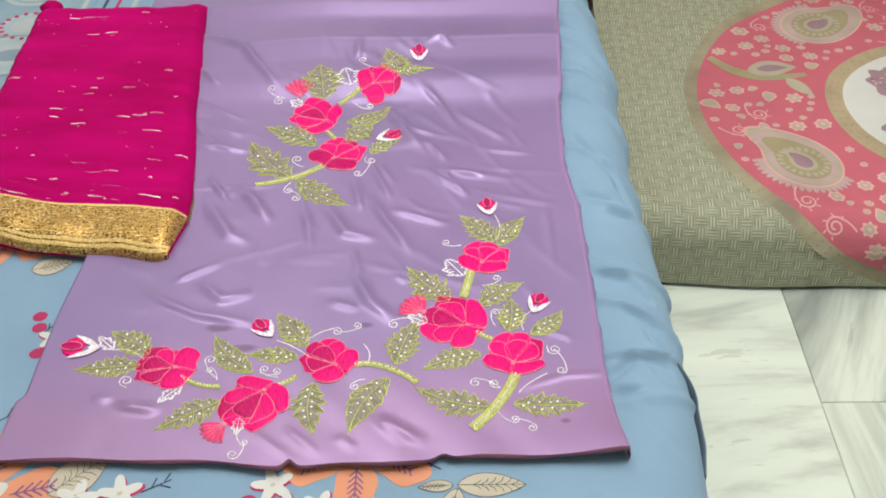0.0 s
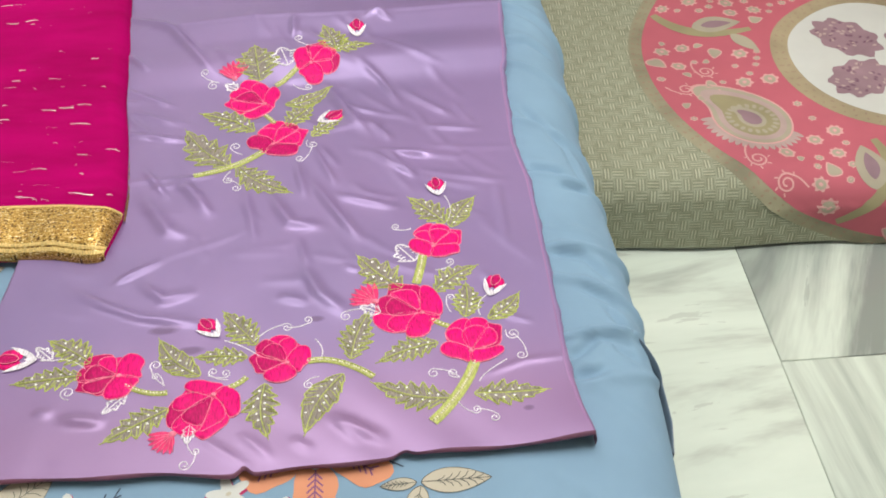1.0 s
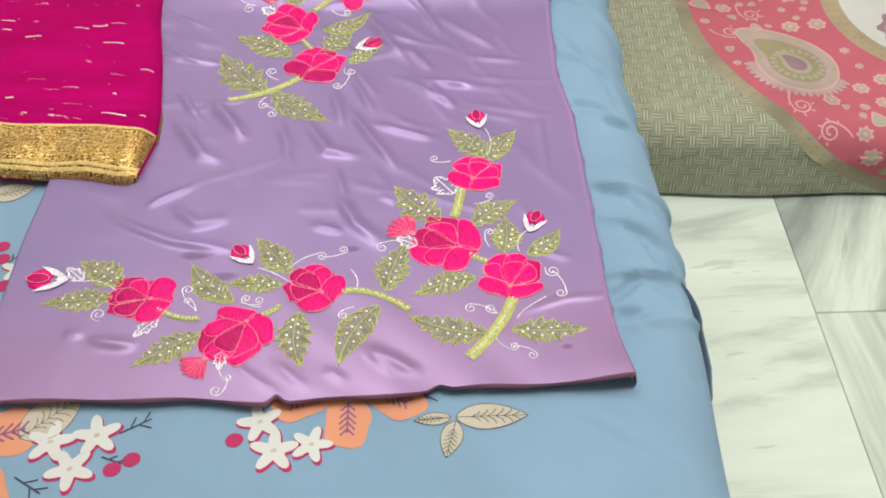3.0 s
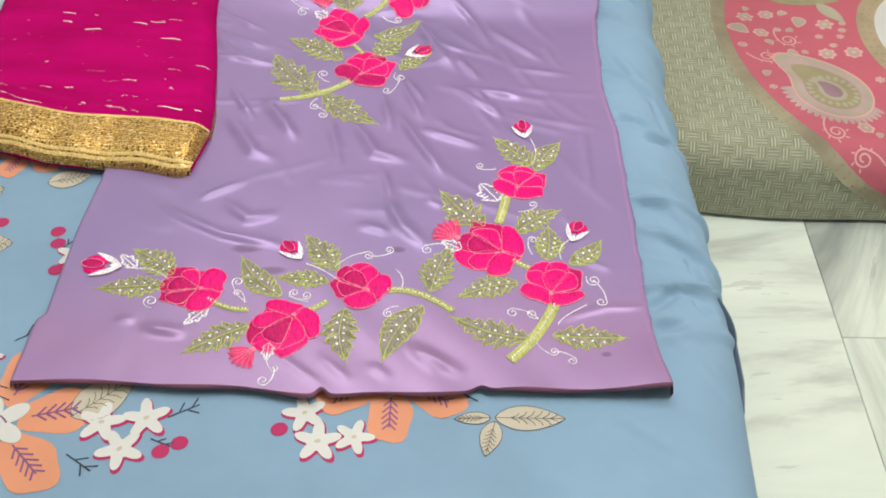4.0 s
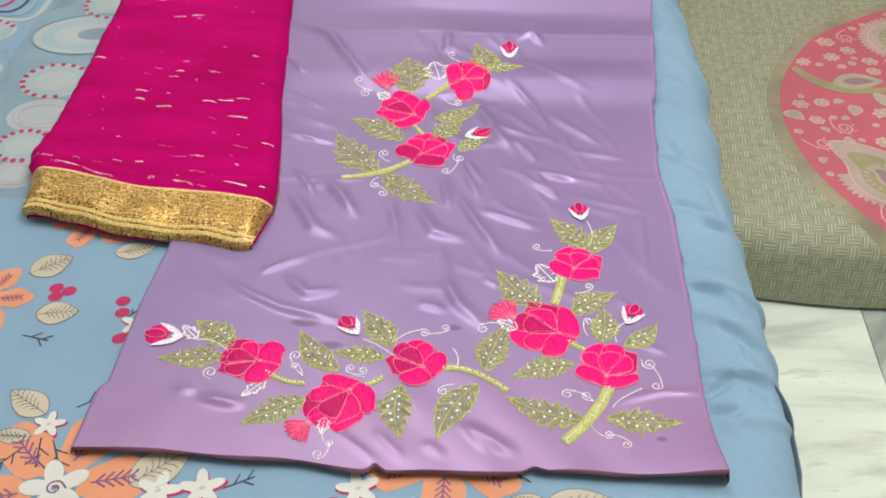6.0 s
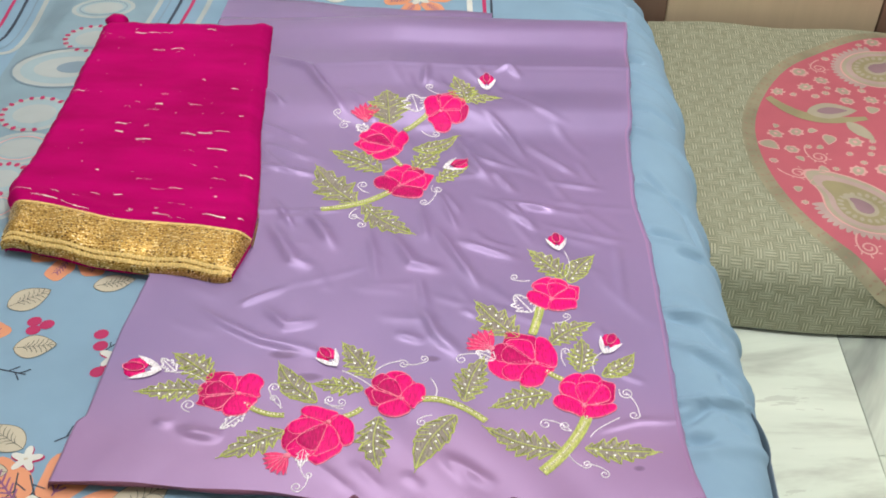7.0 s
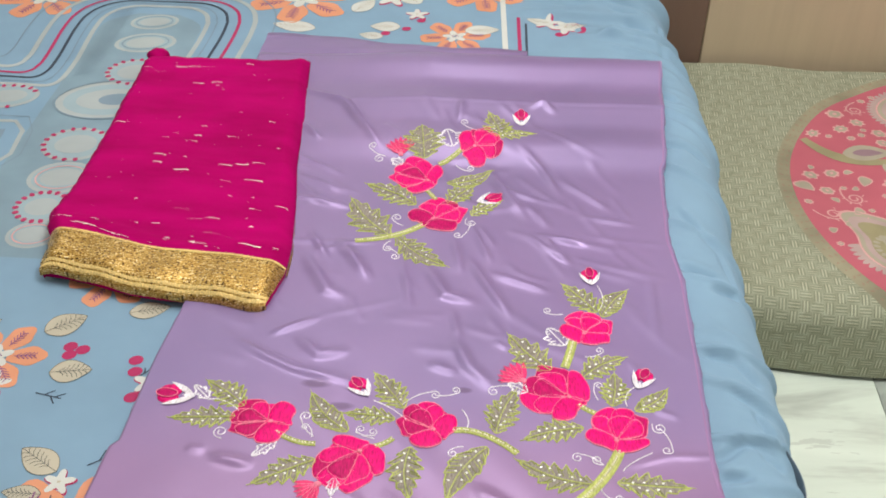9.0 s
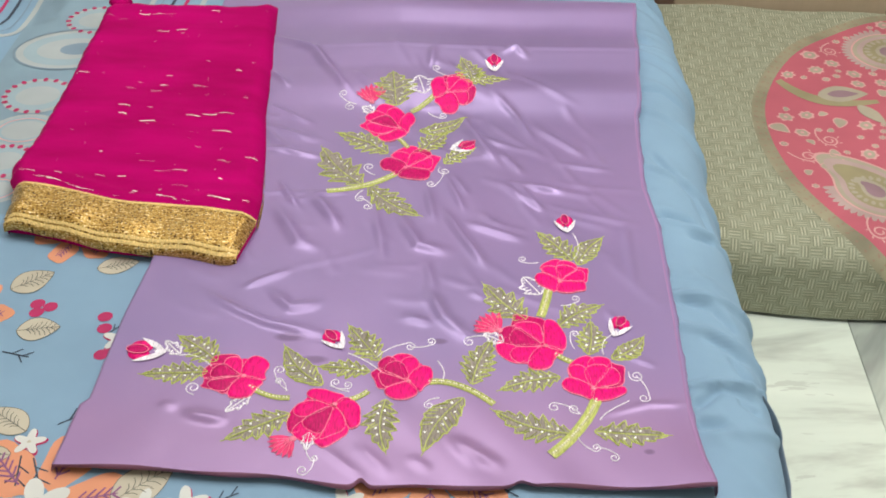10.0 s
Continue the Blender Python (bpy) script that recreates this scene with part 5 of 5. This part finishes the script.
def white_leaf(x0, y0, x1, y1, wide):
    x0, y0, x1, y1 = mm(x0, y0, x1, y1)
    a, b, rib = leaf_outline(x0, y0, x1, y1, wide, teeth=3, n=24)
    bm = bmesh.new()
    for line in (a, b, rib):
        ribbon(bm, line, 0.0018, on_satin, 0.0009, 0, 0.0005)
    for side in (a, b):
        for i in range(3, 22, 3):
            p = rib[min(10, int(i / 24 * 10))]
            ribbon(bm, [side[i], ((side[i][0] + p[0]) / 2, (side[i][1] + p[1]) / 2)], 0.0016, on_satin, 0.0010, 0, 0.0003)
    part("white_leaf", bm, WHITE, SUIT, "white embroidered leaflet")


STEM_FILL = thread_mat("stem_fill_thread", (0.50, 0.50, 0.22))
for k, row in enumerate(ROSES):
    rose(*row, seed=20 + k)
for k, row in enumerate(LEAVES_HEM + LEAVES_SPRAY + LEAVES_TOP):
    leaf(*row, seed=60 + k)
for row in STEMS + STEMS_TOP:
    stem(*row)
for row in BUDS + BUDS_TOP:
    bud(*row)
for row in FANS + FANS_TOP:
    fan(*row)
for row in WHITE_LEAVES + WHITE_LEAVES_TOP:
    white_leaf(*row)
for xa, ya, xm, ym, xc, yc in THREADS:
    line = through_mid(tuple(mm(xa, ya)), tuple(mm(xm, ym)), tuple(mm(xc, yc)))
    strand = bmesh.new()
    ribbon(strand, line, 0.0013, on_satin, 0.0008, 0, 0.0005)
    part("stalk", strand, WHITE, SUIT, "white embroidered stalk")
for k, (xa, ya, xb, yb, rad) in enumerate(CURLS + CURLS_TOP):
    strand = bmesh.new()
    ribbon(strand, spiral(*mm(xa, ya, xb, yb, rad), 1.3, 1 if k % 2 else -1), 0.0012, on_satin, 0.0008, 0, 0.0005)
    part("curl", strand, WHITE, SUIT, "white embroidered curl")


# ---- the folded magenta scarf ----
SCARF_V = [0, 0.1, 0.17, 0.2, 0.3, 0.5, 0.8, 1]
SCARF_OUTER = [-0.459, -0.466, -0.480, -0.482, -0.477, -0.476, -0.478, -0.482]
SCARF_INNER = [-0.184, -0.172, -0.172, -0.173, -0.181, -0.197, -0.213, -0.227]


def scarf_place(u, v, lift=0.0):
    """u across from its outer to its inner side, v from the bordered end to the far end."""
    xl = float(np.interp(v, SCARF_V, SCARF_OUTER)) + 0.0010 * math.sin(v * 23) + 0.0011 * math.sin(v * 118)
    xr = float(np.interp(v, SCARF_V, SCARF_INNER)) + 0.0008 * math.sin(v * 19 + 1)
    near, far = 0.318 - 0.050 * u, 0.832 + 0.008 * u
    p = Vector((xl + (xr - xl) * u, near + (far - near) * v, 0))
    p.y += 0.004 * math.sin(u * 9 + 0.6) * (1 - v) + (0.002 * math.sin(u * 14) + 0.0012 * math.sin(u * 41)) * v
    p.y += 0.010 * max(0.0, (u - 0.92) / 0.08) ** 2 * (1 - v)
    edge = min(u, 1 - u) / 0.07
    end = min(v, 1 - v) / 0.05
    fall = (1 - max(0, 1 - edge) ** 2.2) * (1 - 0.75 * max(0, 1 - end) ** 2.2)
    z = 0.5165 + 0.0165 * fall
    z += 0.0022 * math.sin(u * 7 + v * 4) * math.sin(v * 9 + u * 2) + 0.0004 * math.sin(v * 36 + 5 * math.sin(u * 6))
    z += 0.0022 * math.exp(-((v - 0.150 - 0.015 * math.sin(u * 8)) / 0.014) ** 2) + 0.0012 * math.sin(u * 26) * math.exp(-(v / 0.09) ** 2)
    p.z = z + lift
    return p


DASHES_FAR = [
    (0.11, 0.892, 0.151, -0.042), (0.34, 0.914, 0.243, 0.006), (0.66, 0.936, 0.058, 0.007), (0.40, 0.822, 0.082, -0.007), (0.50, 0.825, 0.078, 0.006),
    (0.37, 0.769, 0.032, -0.002), (0.07, 0.595, 0.081, -0.029), (0.03, 0.475, 0.026, -0.001), (0.35, 0.539, 0.047, -0.002), (0.39, 0.568, 0.036, -0.003),
    (0.50, 0.559, 0.044, -0.003), (0.48, 0.532, 0.068, -0.001), (0.36, 0.461, 0.072, -0.007), (0.48, 0.461, 0.023, -0.003), (0.36, 0.427, 0.051, -0.006),
    (0.48, 0.404, 0.083, 0.004), (0.85, 0.642, 0.043, 0.005), (0.68, 0.565, 0.080, 0.010), (0.51, 0.605, 0.039, -0.003),
]
DASHES_NEAR = [
    (0.75, 0.453, 0.234, 0.033), (0.69, 0.376, 0.063, 0.005), (0.81, 0.392, 0.106, 0.013), (0.84, 0.282, 0.070, 0.002), (0.95, 0.305, 0.062, 0.016),
    (0.54, 0.256, 0.083, 0.004), (0.64, 0.228, 0.140, 0.014), (0.37, 0.191, 0.051, 0.003), (0.46, 0.197, 0.039, 0.002), (0.07, 0.157, 0.107, -0.003),
    (0.19, 0.142, 0.074, -0.008), (0.32, 0.130, 0.094, -0.010), (0.82, 0.324, 0.015, 0.001), (0.33, 0.273, 0.016, -0.003), (0.84, 0.216, 0.018, 0.002),
    (0.69, 0.178, 0.082, -0.005), (0.52, 0.150, 0.024, -0.001), (0.85, 0.148, 0.114, 0.004), (0.62, 0.140, 0.031, -0.008),
]


def build_scarf():
    scarf = tagged(new("folded_scarf"), "folded magenta chiffon scarf with gold threads and a wide gold border", "scarf")
    bm = bmesh.new()
    us, vs = np.linspace(0, 1, 90), np.linspace(0.0, 1, 150)
    rows = [[scarf_place(u, v) for u in us] for v in vs]
    rows.insert(0, [Vector((p.x, p.y + 0.004, 0.503)) for p in rows[0]])
    rows.append([Vector((p.x, p.y - 0.003, 0.503)) for p in rows[-1]])
    rows = [[Vector((row[0].x + 0.003, row[0].y, 0.503))] + row + [Vector((row[-1].x - 0.003, row[-1].y, 0.503))] for row in rows]
    grid_mesh(bm, rows)
    part("chiffon", bm, CHIFFON, scarf)
    # gold border and the edges of the folds below it
    bm = bmesh.new()
    rows = []
    for v in np.concatenate([[-0.012, -0.008, -0.004], np.linspace(0, 0.112, 19)]):
        rows.append([scarf_place(u, max(v, 0.0), 0.0016) + Vector((0, -0.0016 * (v < 0) + 0.1 * min(v + 0.004, 0), min(v, 0) * 0.8)) for u in np.linspace(0.0, 1.0, 70)])
    grid_mesh(bm, rows)
    part("border", bm, GOLD, scarf, "gold brocade border")
    for v0 in (0.108, 0.001, 0.010):
        bm = bmesh.new()
        grid_mesh(bm, [[scarf_place(u, v0 + dv, 0.0022 - 30 * (dv - 0.003) ** 2) for u in np.linspace(0.0, 1.0, 90)] for dv in (0.0, 0.002, 0.004, 0.006)])
        part("edging", bm, GOLD_EDGE, scarf, "bright gold edging")
    for k in range(4):
        bm = bmesh.new()
        rows = []
        for j in range(5):
            row = []
            for i in range(80):
                u = i / 79
                p = scarf_place(u, 0.0)
                z = 0.5225 - 0.0046 * k + 0.0022 * math.sin(u * (19 + 5 * k) + k * 2)
                y = p.y + 0.004 + 0.0045 * k - 0.004 * math.sin(u * (13 + 7 * k) + k) - 0.006 * (k == 3) * max(0, math.sin(u * 11))
                row.append(Vector((p.x + 0.006 * (0.5 - u) * k, y + 0.012 * j, z - (0.0016 if j == 0 else 0))))
            rows.append(row)
        rows.insert(0, [Vector((p.x, p.y + 0.001, max(0.5025, p.z - 0.0022))) for p in rows[0]])
        grid_mesh(bm, rows)
        part("fold", bm, GOLD if k < 2 else CHIFFON, scarf)
    # a twisted corner at the far end
    bm = bmesh.new()
    bmesh.ops.create_uvsphere(bm, u_segments=20, v_segments=12, radius=1.0)
    for v in bm.verts:
        k = 1 + 0.16 * math.sin(v.co.x * 5) * math.cos(v.co.y * 7)
        v.co = Vector((-0.463 + 0.016 * v.co.x * k, 0.838 + 0.016 * v.co.y * k, 0.521 + 0.011 * v.co.z))
    part("twisted_corner", bm, CHIFFON, scarf)
    # gold threads woven in broken lines across the cloth
    rng = random.Random(7)
    bm = bmesh.new()

    def dash(u, v, length, slope, width=0.0007):
        pts = []
        for i in range(5):
            t = i / 4 - 0.5
            pts.append((u + length * t / 0.28, v + slope * length * t / 0.5 + 0.0010 * math.sin(6 * t + u * 40)))
        rows = []
        for a, b in pts:
            a, b = min(max(a, 0.01), 0.985), min(max(b, 0.118), 0.99)
            k = width * (0.55 + 0.45 * math.sin(17 * a + 31 * b))
            rows.append([scarf_place(a, b + k, 0.0007), scarf_place(a, b - k, 0.0007)])
        grid_mesh(bm, rows)

    for u, v, across, rise in DASHES_FAR + DASHES_NEAR:
        n = max(1, round(across / 0.09))
        for j in range(n):
            q = (j + 0.5) / n - 0.5
            dash(u + across * q, v + rise * q, across * 0.28 * 0.8 / n, rise / across * 0.14 if across else 0, rng.uniform(0.0008, 0.0015))
    for k in range(60):
        dash(rng.uniform(0.04, 0.96), rng.uniform(0.13, 0.97), rng.choice((0.002, 0.003, 0.006)), rng.uniform(-0.10, 0.06), rng.choice((0.0003, 0.0004, 0.0006)))
    for k in range(14):
        dash(rng.uniform(0.04, 0.95), 0.140 + rng.uniform(-0.014, 0.03), rng.choice((0.004, 0.009, 0.016)), -0.10 + rng.uniform(-0.06, 0.06), 0.0006)
    tagged(part("gold_threads", bm, LUREX, scarf, "broken gold lurex threads"), kind="stuff")
    # thin gold piping along the inner side
    bm = bmesh.new()
    rows = []
    for v in np.linspace(0.10, 0.30, 20):
        p = scarf_place(1.0, v)
        rows.append([p + Vector((0.0005, 0, -0.002)), p + Vector((0.0022, 0, -0.004)), p + Vector((0.0010, 0, -0.007))])
    grid_mesh(bm, rows)
    part("piping", bm, GOLD, scarf)


build_scarf()
